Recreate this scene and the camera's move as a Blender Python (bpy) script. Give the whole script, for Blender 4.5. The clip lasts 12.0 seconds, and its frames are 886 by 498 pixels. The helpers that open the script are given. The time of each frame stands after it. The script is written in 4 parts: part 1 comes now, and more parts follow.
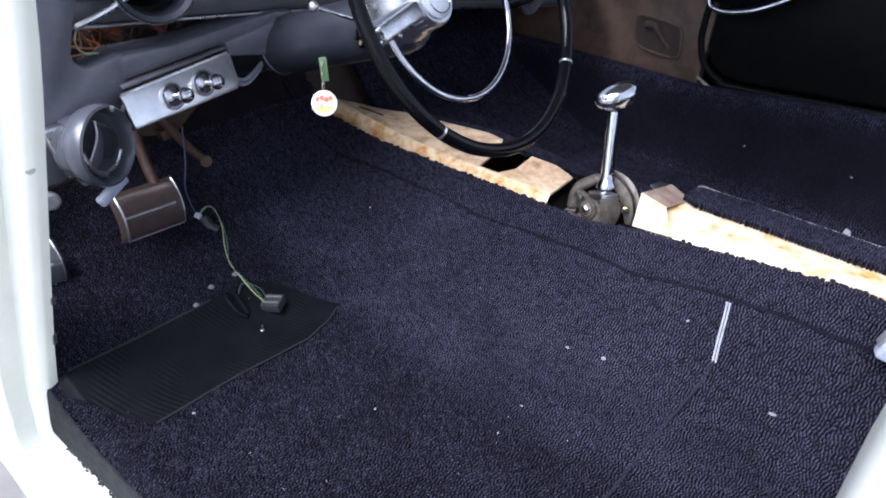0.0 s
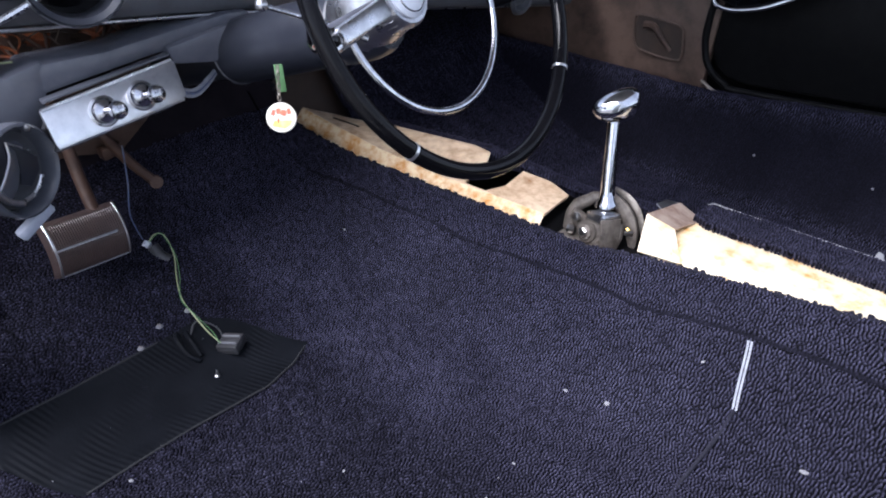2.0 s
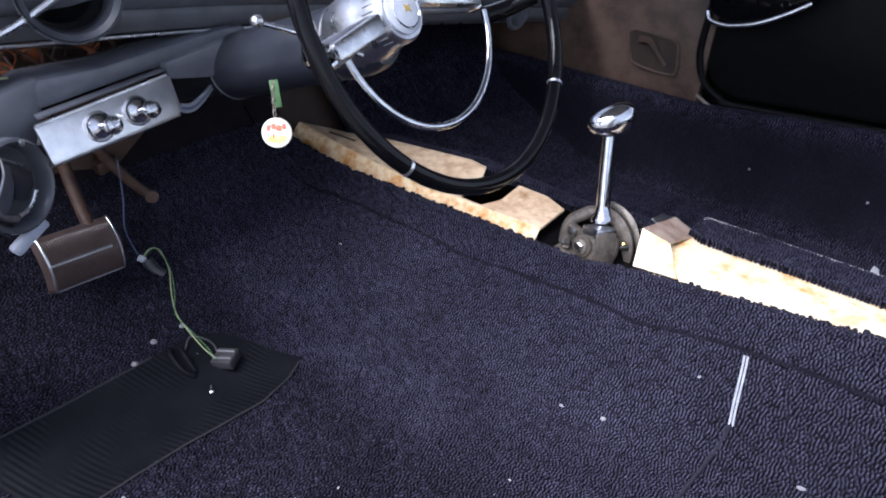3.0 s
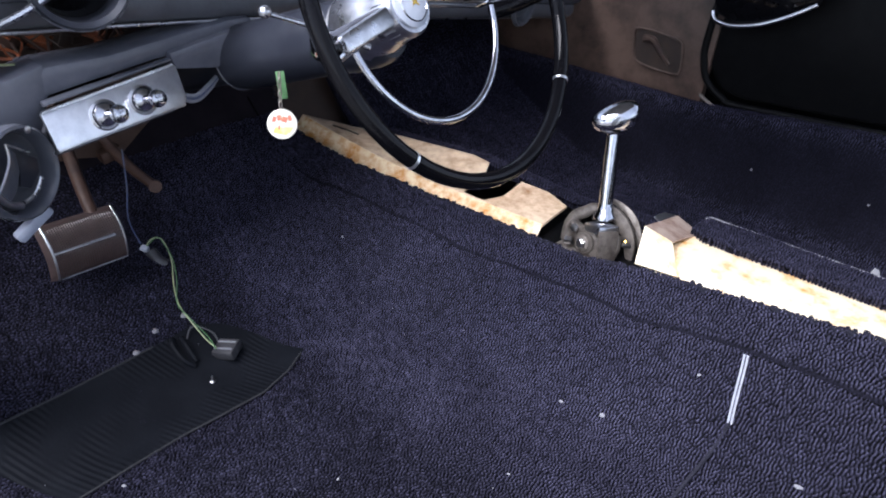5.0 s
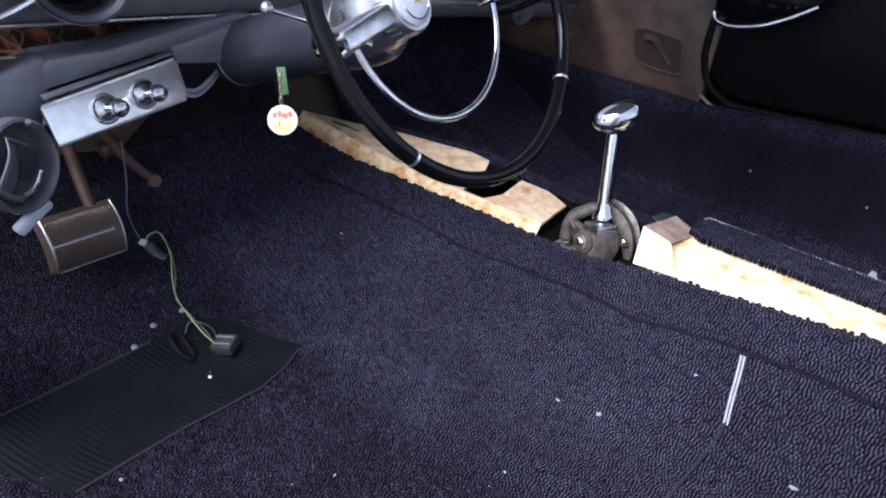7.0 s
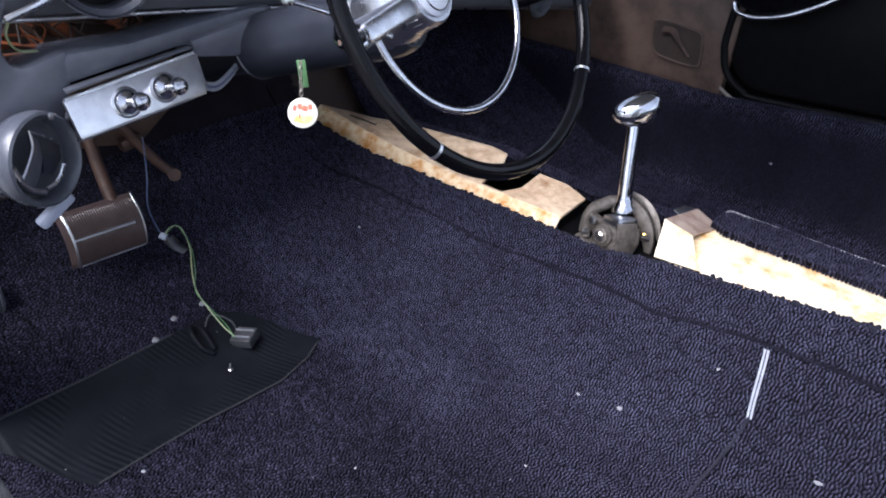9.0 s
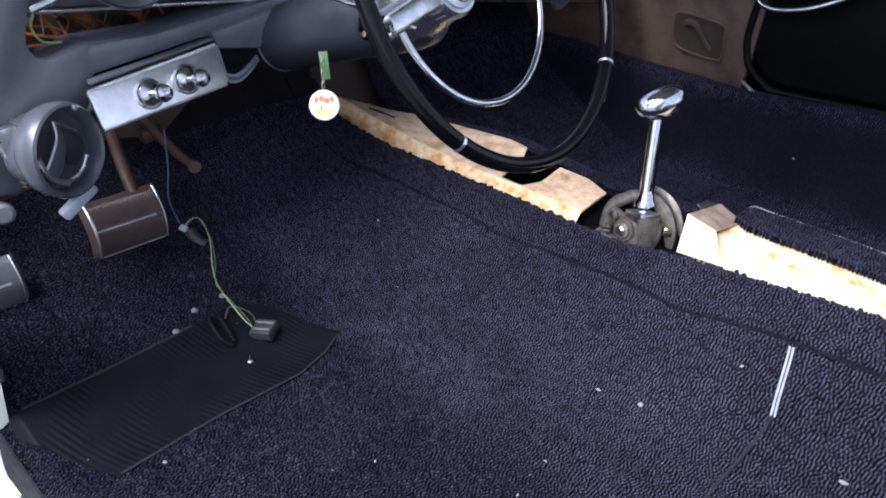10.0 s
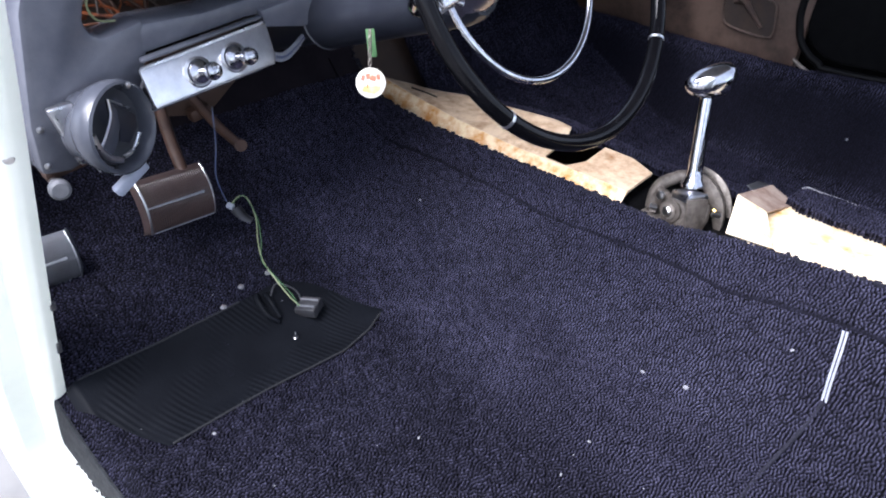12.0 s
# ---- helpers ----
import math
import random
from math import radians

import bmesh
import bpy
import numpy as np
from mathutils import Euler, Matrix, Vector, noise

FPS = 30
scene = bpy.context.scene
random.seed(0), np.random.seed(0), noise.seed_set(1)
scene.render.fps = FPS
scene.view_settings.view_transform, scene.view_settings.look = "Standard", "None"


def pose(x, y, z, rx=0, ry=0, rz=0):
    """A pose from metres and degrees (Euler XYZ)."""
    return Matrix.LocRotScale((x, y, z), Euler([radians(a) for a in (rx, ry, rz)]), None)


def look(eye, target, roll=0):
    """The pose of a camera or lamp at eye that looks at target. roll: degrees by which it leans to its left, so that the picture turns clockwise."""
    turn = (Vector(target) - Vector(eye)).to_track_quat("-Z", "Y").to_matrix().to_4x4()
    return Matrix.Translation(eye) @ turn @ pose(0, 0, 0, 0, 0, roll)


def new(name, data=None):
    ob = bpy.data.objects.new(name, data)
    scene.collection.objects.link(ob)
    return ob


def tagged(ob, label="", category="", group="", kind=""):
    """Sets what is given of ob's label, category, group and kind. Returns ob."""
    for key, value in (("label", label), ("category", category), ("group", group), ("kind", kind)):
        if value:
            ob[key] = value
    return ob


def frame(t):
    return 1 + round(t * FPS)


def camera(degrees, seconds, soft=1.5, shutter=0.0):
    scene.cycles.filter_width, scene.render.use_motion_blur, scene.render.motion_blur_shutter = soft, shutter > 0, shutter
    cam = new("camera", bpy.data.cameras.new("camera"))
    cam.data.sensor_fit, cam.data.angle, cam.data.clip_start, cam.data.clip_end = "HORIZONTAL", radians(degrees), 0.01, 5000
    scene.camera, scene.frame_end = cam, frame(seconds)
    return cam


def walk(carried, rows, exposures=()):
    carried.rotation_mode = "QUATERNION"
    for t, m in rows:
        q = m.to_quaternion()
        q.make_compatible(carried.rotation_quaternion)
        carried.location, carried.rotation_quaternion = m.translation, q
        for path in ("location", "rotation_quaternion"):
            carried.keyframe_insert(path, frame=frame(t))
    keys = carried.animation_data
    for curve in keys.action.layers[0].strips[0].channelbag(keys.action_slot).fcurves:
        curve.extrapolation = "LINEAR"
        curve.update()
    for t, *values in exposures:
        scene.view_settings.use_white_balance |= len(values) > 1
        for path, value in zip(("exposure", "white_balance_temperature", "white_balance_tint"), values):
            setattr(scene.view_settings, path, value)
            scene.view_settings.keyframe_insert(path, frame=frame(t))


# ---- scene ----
cam = camera(65.0, 12.0, soft=2.0)
ROWS = [
    (0, 0.5355, -1.1206, 0.7776, 56.806, -3.728, 38.925),
    (0.5, 0.5098, -1.0759, 0.7637, 56.017, -3.840, 39.024),
    (1, 0.4870, -1.0334, 0.7486, 55.940, -3.693, 38.739),
    (1.5, 0.4668, -0.9961, 0.7335, 56.256, -3.413, 38.537),
    (2, 0.4687, -0.9968, 0.7365, 57.169, -3.375, 38.217),
    (2.5, 0.4700, -0.9950, 0.7390, 57.937, -3.391, 38.122),
    (3, 0.4693, -0.9928, 0.7392, 58.186, -3.452, 38.033),
    (5, 0.4669, -0.9994, 0.7372, 57.880, -4.346, 38.442),
    (5.5, 0.4685, -1.0026, 0.7370, 57.705, -4.482, 38.491),
    (6, 0.4710, -1.0045, 0.7374, 57.712, -4.759, 38.544),
    (6.5, 0.4710, -1.0019, 0.7381, 57.717, -4.825, 38.490),
    (7, 0.4664, -1.0006, 0.7388, 57.613, -4.979, 38.668),
    (9, 0.4578, -1.0058, 0.7329, 57.188, -4.395, 39.502),
    (9.5, 0.4555, -1.0077, 0.7309, 57.084, -4.256, 39.827),
    (10, 0.4471, -1.0096, 0.7288, 56.615, -4.158, 40.598),
    (10.5, 0.4461, -1.0077, 0.7264, 56.068, -3.963, 40.858),
    (11, 0.4444, -1.0058, 0.7249, 55.502, -3.665, 41.112),
    (11.5, 0.4403, -1.0106, 0.7232, 55.172, -3.224, 42.058),
    (12, 0.4387, -1.0201, 0.7224, 55.069, -3.001, 43.240),
]
EXPOSURES = [(0.0, 0.86, 5800, 15), (9.0, 0.86, 5800, 15), (10.5, 0.98, 5800, 15), (12.0, 1.15, 5800, 15)]
walk(cam, [(t, pose(*m)) for t, *m in ROWS], EXPOSURES)

# ---- light: a bright, hazy day outside the open driver's door ----
world = bpy.data.worlds.new("sky")
scene.world = world
world.use_nodes = True
wn = world.node_tree.nodes
sky = wn.new("ShaderNodeTexSky")
sky.sky_type, sky.sun_disc = "NISHITA", False
sky.sun_elevation, sky.sun_rotation = radians(52), radians(189)
haze = wn.new("ShaderNodeHueSaturation")
haze.inputs["Saturation"].default_value = 0.4
world.node_tree.links.new(sky.outputs[0], haze.inputs["Color"])
world.node_tree.links.new(haze.outputs[0], wn["Background"].inputs[0])
wn["Background"].inputs[1].default_value = 0.17
sun = new("sun", bpy.data.lights.new("sun", "SUN"))
sun.data.energy, sun.data.angle, sun.data.color = 4.8, radians(40), (1.0, 0.96, 0.92)
sun.matrix_world = look((-0.27, -1.7, 2.2), (0, 0, 0))


# ---- materials ----
def material(name, colour, rough=0.5, metal=0.0, **kw):
    """Principled surface with two scales of variation in colour and relief."""
    m = bpy.data.materials.new(name)
    m.use_nodes = True
    nt = m.node_tree
    b = nt.nodes["Principled BSDF"]
    b.inputs["Base Color"].default_value = (*colour, 1)
    b.inputs["Roughness"].default_value = rough
    b.inputs["Metallic"].default_value = metal
    for key, value in kw.get("inputs", {}).items():
        b.inputs[key].default_value = value
    tc = nt.nodes.new("ShaderNodeTexCoord")
    second = kw.get("second")
    if second:
        mix = nt.nodes.new("ShaderNodeMix")
        mix.data_type = "RGBA"
        mix.inputs["A"].default_value, mix.inputs["B"].default_value = (*colour, 1), (*second, 1)
        n1 = nt.nodes.new("ShaderNodeTexNoise")
        n1.inputs["Scale"].default_value, n1.inputs["Detail"].default_value = kw.get("scale", 20), 6
        n1.inputs["Roughness"].default_value = 0.65
        ramp = nt.nodes.new("ShaderNodeValToRGB")
        lo, hi = kw.get("ramp", (0.4, 0.7))
        ramp.color_ramp.elements[0].position, ramp.color_ramp.elements[1].position = lo, hi
        nt.links.new(tc.outputs["Object"], n1.inputs["Vector"])
        nt.links.new(n1.outputs["Fac"], ramp.inputs["Fac"])
        nt.links.new(ramp.outputs["Color"], mix.inputs["Factor"])
        nt.links.new(mix.outputs["Result"], b.inputs["Base Color"])
        if "rough2" in kw:
            mr = nt.nodes.new("ShaderNodeMapRange")
            mr.inputs["To Min"].default_value, mr.inputs["To Max"].default_value = rough, kw["rough2"]
            nt.links.new(ramp.outputs["Color"], mr.inputs["Value"])
            nt.links.new(mr.outputs["Result"], b.inputs["Roughness"])
    if kw.get("bump"):
        n2 = nt.nodes.new("ShaderNodeTexNoise")
        n2.inputs["Scale"].default_value, n2.inputs["Detail"].default_value = kw.get("bump_scale", 300), 4
        mp = nt.nodes.new("ShaderNodeMapping")
        mp.inputs["Scale"].default_value = kw.get("stretch", (1, 1, 1))
        bp = nt.nodes.new("ShaderNodeBump")
        bp.inputs["Strength"].default_value, bp.inputs["Distance"].default_value = kw["bump"], 0.002
        nt.links.new(tc.outputs["Object"], mp.inputs["Vector"])
        nt.links.new(mp.outputs["Vector"], n2.inputs["Vector"])
        nt.links.new(n2.outputs["Fac"], bp.inputs["Height"])
        nt.links.new(bp.outputs["Normal"], b.inputs["Normal"])
    return m


def carpet_material(name, dark_base, lit_yarn):
    """Looped pile: blue-grey loops, the shade between them painted near-black, with fine fibres and faded patches."""
    m = material(name, lit_yarn, 0.6, second=dark_base, scale=7, bump=0.5, bump_scale=900, rough2=0.8, inputs={"Specular IOR Level": 0.03})
    nt = m.node_tree
    b = nt.nodes["Principled BSDF"]
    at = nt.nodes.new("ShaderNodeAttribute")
    at.attribute_name = "lit_yarn"
    tc = nt.nodes.new("ShaderNodeTexCoord")
    fade = nt.nodes.new("ShaderNodeTexNoise")
    fade.inputs["Scale"].default_value, fade.inputs["Detail"].default_value = 9, 6
    wear = nt.nodes.new("ShaderNodeMapRange")
    wear.inputs["From Min"].default_value, wear.inputs["From Max"].default_value = 0.3, 0.7
    wear.inputs["To Min"].default_value, wear.inputs["To Max"].default_value = 0.7, 1.1
    mul = nt.nodes.new("ShaderNodeMath")
    mul.operation = "MULTIPLY"
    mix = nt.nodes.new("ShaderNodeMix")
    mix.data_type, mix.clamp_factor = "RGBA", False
    mix.inputs["A"].default_value, mix.inputs["B"].default_value = (*dark_base, 1), (*lit_yarn, 1)
    nt.links.new(tc.outputs["Object"], fade.inputs["Vector"])
    nt.links.new(fade.outputs["Fac"], wear.inputs["Value"])
    fibre = nt.nodes.new("ShaderNodeTexNoise")
    fibre.inputs["Scale"].default_value, fibre.inputs["Detail"].default_value = 330, 1
    fleck = nt.nodes.new("ShaderNodeMapRange")
    fleck.inputs["From Min"].default_value, fleck.inputs["From Max"].default_value = 0.35, 0.65
    fleck.inputs["To Min"].default_value, fleck.inputs["To Max"].default_value = 0.65, 1.35
    both = nt.nodes.new("ShaderNodeMath")
    both.operation = "MULTIPLY"
    nt.links.new(tc.outputs["Object"], fibre.inputs["Vector"])
    nt.links.new(fibre.outputs["Fac"], fleck.inputs["Value"])
    nt.links.new(fleck.outputs["Result"], both.inputs[0])
    nt.links.new(wear.outputs["Result"], both.inputs[1])
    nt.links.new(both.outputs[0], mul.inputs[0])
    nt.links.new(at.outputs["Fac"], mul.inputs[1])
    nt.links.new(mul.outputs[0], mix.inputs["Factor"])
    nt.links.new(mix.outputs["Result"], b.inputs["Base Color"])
    return m


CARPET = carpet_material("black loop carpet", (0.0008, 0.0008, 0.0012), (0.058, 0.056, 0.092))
TUFT = material("cut carpet yarn", (0.012, 0.012, 0.018), 0.85, second=(0.024, 0.024, 0.036), scale=300, bump=0.5, inputs={"Specular IOR Level": 0.12})

SEAM_SHADE = material("painted seam shade", (0.002, 0.002, 0.003), 0.9, second=(0.004, 0.004, 0.005), scale=200, inputs={"Specular IOR Level": 0.04})
BINDING = material("grey carpet binding", (0.016, 0.017, 0.020), 0.8, second=(0.032, 0.034, 0.038), scale=60, bump=0.6, inputs={"Specular IOR Level": 0.15})
THREAD = material("pale thread", (0.3, 0.3, 0.32), 0.8, second=(0.12, 0.12, 0.13), scale=120)
DARK_THREAD = material("dark thread", (0.013, 0.0135, 0.017), 0.8, second=(0.012, 0.012, 0.013), scale=120)
CREAM = material("cream painted steel with rust", (0.77, 0.66, 0.46), 0.4, second=(0.58, 0.28, 0.05), scale=26, ramp=(0.47, 0.68), bump=0.15, bump_scale=120, rough2=0.75)
# browner than CREAM: rust stains plus the dimmer light ahead of the lever
CREAM_RUST_SHADE = material("cream steel with rust and painted shade", (0.80, 0.62, 0.43), 0.45, second=(0.34, 0.17, 0.07), scale=30, ramp=(0.40, 0.74), bump=0.2, bump_scale=120, rough2=0.75)
CREAM_EDGE = material("yellowed cream steel", (0.84, 0.68, 0.44), 0.45, second=(0.56, 0.24, 0.05), scale=45, ramp=(0.38, 0.64), bump=0.2, bump_scale=120, rough2=0.75)
PLATE = material("stained bare steel plate", (0.42, 0.33, 0.27), 0.45, 0.2, second=(0.2, 0.12, 0.09), scale=40, bump=0.2, bump_scale=150)
CHROME = material("chrome", (0.62, 0.63, 0.67), 0.11, 1.0, second=(0.42, 0.42, 0.46), scale=60, rough2=0.24)
CHROME_DULL = material("dull chrome", (0.62, 0.63, 0.66), 0.26, 1.0, second=(0.42, 0.42, 0.45), scale=50, rough2=0.4)
ALU = material("brushed aluminium", (0.86, 0.87, 0.90), 0.34, 1.0, second=(0.48, 0.49, 0.53), scale=12, bump=0.12, bump_scale=90, stretch=(1, 1, 14))
GLOSS = material("black gloss plastic", (0.003, 0.003, 0.004), 0.04, second=(0.005, 0.005, 0.006), scale=30, rough2=0.10, inputs={"Specular IOR Level": 0.14})
DASH = material("blue-black dash paint", (0.105, 0.110, 0.135), 0.27, second=(0.135, 0.141, 0.168), scale=25, bump=0.12, bump_scale=500)
COLUMN = material("dark column paint", (0.017, 0.019, 0.027), 0.28, second=(0.026, 0.029, 0.038), scale=25, bump=0.05)
DASH_MID = material("dark blue-grey plastic", (0.066, 0.071, 0.089), 0.26, second=(0.085, 0.091, 0.11), scale=25, bump=0.06)
DASH_LITE = material("grey dash trim", (0.10, 0.105, 0.12), 0.4, second=(0.07, 0.07, 0.08), scale=30, bump=0.05)
VINYL = material("black vinyl", (0.004, 0.004, 0.0045), 0.5, second=(0.0065, 0.0065, 0.007), scale=40, bump=0.25, bump_scale=700, inputs={"Specular IOR Level": 0.10})
RUBBER = material("black ribbed rubber", (0.0036, 0.0043, 0.0063), 0.6, second=(0.0066, 0.0076, 0.0104), scale=15, bump=0.1, bump_scale=300, inputs={"Specular IOR Level": 0.1})
PADGREY = material("pale worn rubber", (0.22, 0.23, 0.26), 0.45, second=(0.2, 0.2, 0.22), scale=50, bump=0.2)
TOE_SHADE = material("dark toe board shade", (0.0115, 0.0098, 0.0128), 0.95, second=(0.017, 0.0138, 0.0175), scale=22, bump=0.5, bump_scale=300, inputs={"Specular IOR Level": 0.05})
GREASE = material("dry brown grease on metal", (0.13, 0.112, 0.096), 0.5, 0.2, second=(0.05, 0.041, 0.035), scale=70, bump=0.4, rough2=0.7)
PEDAL = material("brown worn rubber", (0.135, 0.098, 0.092), 0.3, second=(0.18, 0.125, 0.115), scale=50, bump=0.2)
GREYRUB = material("grey rubber", (0.15, 0.155, 0.17), 0.5, second=(0.21, 0.21, 0.225), scale=50, bump=0.2)
WHITE = material("pale green-white car paint", (0.84, 0.86, 0.78), 0.3, second=(0.76, 0.79, 0.70), scale=9, bump=0.03, inputs={"Coat Weight": 0.3})
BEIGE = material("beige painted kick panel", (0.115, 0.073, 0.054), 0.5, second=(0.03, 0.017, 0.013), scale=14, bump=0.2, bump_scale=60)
BROWN = material("rusty brown steel", (0.075, 0.040, 0.027), 0.6, second=(0.04, 0.02, 0.014), scale=40, bump=0.3)
CAST = material("greasy cast metal", (0.30, 0.27, 0.24), 0.42, 0.5, second=(0.10, 0.08, 0.065), scale=60, bump=0.3, rough2=0.65)
STEEL = material("zinc plated steel", (0.6, 0.6, 0.62), 0.3, 1.0, second=(0.4, 0.38, 0.36), scale=150)
COPPER = material("orange insulated wire", (0.26, 0.07, 0.02), 0.45, second=(0.08, 0.025, 0.012), scale=80)
DIM = material("mottled dark brown", (0.03, 0.02, 0.016), 0.7, second=(0.05, 0.03, 0.02), scale=20, bump=0.2)
BLUEWIRE = material("blue wire", (0.08, 0.11, 0.22), 0.4, second=(0.16, 0.17, 0.2), scale=80)
GREYWIRE = material("pale grey wire", (0.35, 0.37, 0.42), 0.4, second=(0.25, 0.26, 0.3), scale=80)
YELLOW = material("yellow-green wire", (0.36, 0.40, 0.23), 0.45, second=(0.24, 0.28, 0.13), scale=80)
PLUG = material("black nylon", (0.035, 0.035, 0.038), 0.35, second=(0.05, 0.05, 0.055), scale=100)
CLEAR = material("milky plastic", (0.5, 0.53, 0.6), 0.3, second=(0.4, 0.43, 0.5), scale=50)
HANDLE = material("pale blue-grey plastic", (0.42, 0.46, 0.56), 0.35, second=(0.35, 0.38, 0.48), scale=60)
TAGWHITE = material("white enamel", (0.66, 0.64, 0.57), 0.3, second=(0.58, 0.54, 0.46), scale=90)
TAGRED = material("red enamel", (0.62, 0.10, 0.08), 0.35, second=(0.7, 0.2, 0.1), scale=90)
TAGYELLOW = material("yellow enamel", (0.8, 0.6, 0.12), 0.35, second=(0.8, 0.68, 0.3), scale=90)
GREEN = material("green ribbon", (0.09, 0.20, 0.08), 0.6, second=(0.06, 0.15, 0.06), scale=90)
GOLD = material("gold emblem", (0.75, 0.52, 0.12), 0.25, 1.0, second=(0.6, 0.4, 0.1), scale=90)
LINT = material("grey lint", (0.26, 0.26, 0.28), 0.9, second=(0.16, 0.16, 0.18), scale=200)
SHELL = material("grey roof slab", (0.30, 0.30, 0.29), 0.8, second=(0.25, 0.25, 0.24), scale=20, bump=0.1)
GROUND = material("concrete yard", (0.24, 0.235, 0.225), 0.9, second=(0.18, 0.175, 0.17), scale=3, bump=0.3, bump_scale=40)


# ---- mesh helpers ----
def link(name, bm, mat, parent=None, smooth=True, label=""):
    me = bpy.data.meshes.new(name)
    bmesh.ops.recalc_face_normals(bm, faces=bm.faces)
    bm.to_mesh(me)
    bm.free()
    me.materials.append(mat)
    if smooth:
        me.shade_smooth()
        me.set_sharp_from_angle(angle=radians(38))
    ob = new(name, me)
    if parent:
        ob.parent = parent
    if label:
        ob["label"] = label
    return ob


def part(name, bm, mat, parent, label="", smooth=True):
    return link(name, bm, mat, parent, smooth, label)


def thing(name, label, category, group="", m=None):
    ob = new(name)
    ob.empty_display_size = 0.03
    if m is not None:
        ob.matrix_world = m
    return tagged(ob, label, category, group)


def tube(pts, r, sides=10, bm=None, closed=False, r_end=None):
    """A round bar along a smooth line through pts."""
    bm = bm or bmesh.new()
    pts = [Vector(p) for p in pts]
    n = len(pts)
    fine = []
    steps = 6 if n > 2 else 1
    for i in range(n if closed else n - 1):
        p0 = pts[(i - 1) % n] if closed or i > 0 else pts[i]
        p1, p2 = pts[i], pts[(i + 1) % n]
        p3 = pts[(i + 2) % n] if closed or i + 2 < n else p2
        for k in range(steps):
            t = k / steps
            fine.append(0.5 * ((2 * p1) + (p2 - p0) * t + (2 * p0 - 5 * p1 + 4 * p2 - p3) * t * t + (3 * p1 - p0 - 3 * p2 + p3) * t ** 3))
    if not closed:
        fine.append(pts[-1])
    rings, up = [], None
    m = len(fine)
    for i, p in enumerate(fine):
        a = fine[(i - 1) % m] if closed or i > 0 else p
        c = fine[(i + 1) % m] if closed or i + 1 < m else p
        d = (c - a).normalized()
        if up is None:
            up = d.orthogonal().normalized()
        up = (up - d * up.dot(d)).normalized()
        side = d.cross(up)
        rr = r if r_end is None else r + (r_end - r) * i / (m - 1)
        rings.append([bm.verts.new(p + (up * math.cos(q) + side * math.sin(q)) * rr) for q in (2 * math.pi * k / sides for k in range(sides))])
    for i in range(m if closed else m - 1):
        a, c = rings[i], rings[(i + 1) % m]
        for k in range(sides):
            bm.faces.new((a[k], a[(k + 1) % sides], c[(k + 1) % sides], c[k]))
    if not closed:
        bm.faces.new(rings[0])
        bm.faces.new(rings[-1])
    return bm


def lathe(profile, m=None, sides=40, bm=None, cap=True):
    """Turned form: profile of (radius, height) about local z, placed by m."""
    bm = bm or bmesh.new()
    m = m or Matrix()
    rings = [[bm.verts.new(m @ Vector((r * math.cos(a), r * math.sin(a), z))) for a in (2 * math.pi * k / sides for k in range(sides))] for r, z in profile]
    for a, c in zip(rings, rings[1:]):
        for k in range(sides):
            bm.faces.new((a[k], a[(k + 1) % sides], c[(k + 1) % sides], c[k]))
    if cap:
        bm.faces.new(rings[0])
        bm.faces.new(rings[-1])
    return bm


def box(sx, sy, sz, m=None, bevel=0.002, bm=None, seg=2):
    own = bmesh.new()
    bmesh.ops.create_cube(own, size=1, matrix=Matrix.Diagonal((sx, sy, sz, 1)))
    if bevel:
        bmesh.ops.bevel(own, geom=own.edges[:], offset=bevel, segments=seg, profile=0.5, affect="EDGES")
    bmesh.ops.transform(own, matrix=m or Matrix(), verts=own.verts)
    if bm is None:
        return own
    me = bpy.data.meshes.new("tmp")
    own.to_mesh(me)
    own.free()
    bm.from_mesh(me)
    bpy.data.meshes.remove(me)
    return bm


def prism(outline, depth, m=None, bevel=0.002, bm=None, seg=2):
    """A flat outline in local x, y, pushed through local z from 0 to depth, with softened edges."""
    own = bmesh.new()
    f = own.faces.new([own.verts.new((x, y, 0)) for x, y in outline])
    ext = bmesh.ops.extrude_face_region(own, geom=[f])
    bmesh.ops.translate(own, vec=(0, 0, depth), verts=[v for v in ext["geom"] if isinstance(v, bmesh.types.BMVert)])
    bmesh.ops.recalc_face_normals(own, faces=own.faces)
    if bevel:
        bmesh.ops.bevel(own, geom=[e for e in own.edges if e.calc_face_angle(0) > 0.5], offset=bevel, segments=seg, profile=0.5, affect="EDGES")
    bmesh.ops.transform(own, matrix=m or Matrix(), verts=own.verts)
    return own


def basis(origin, ex, ey, ez):
    return Matrix(((ex[0], ey[0], ez[0], origin[0]), (ex[1], ey[1], ez[1], origin[1]), (ex[2], ey[2], ez[2], origin[2]), (0, 0, 0, 1)))


def along(origin, z, x=(0, 1, 0)):
    """A frame at origin whose z runs along z, its x as near to x as can be."""
    z = Vector(z).normalized()
    y = z.cross(Vector(x)).normalized()
    return basis(origin, y.cross(z), y, z)


def lerp_table(table, x):
    if x <= table[0][0]:
        return table[0][1]
    for (a, va), (b, vb) in zip(table, table[1:]):
        if x <= b:
            k = (x - a) / (b - a)
            return va + (vb - va) * k
    return table[-1][1]


def step(a, b, x):
    k = min(1, max(0, (x - a) / (b - a)))
    return k * k * (3 - 2 * k)


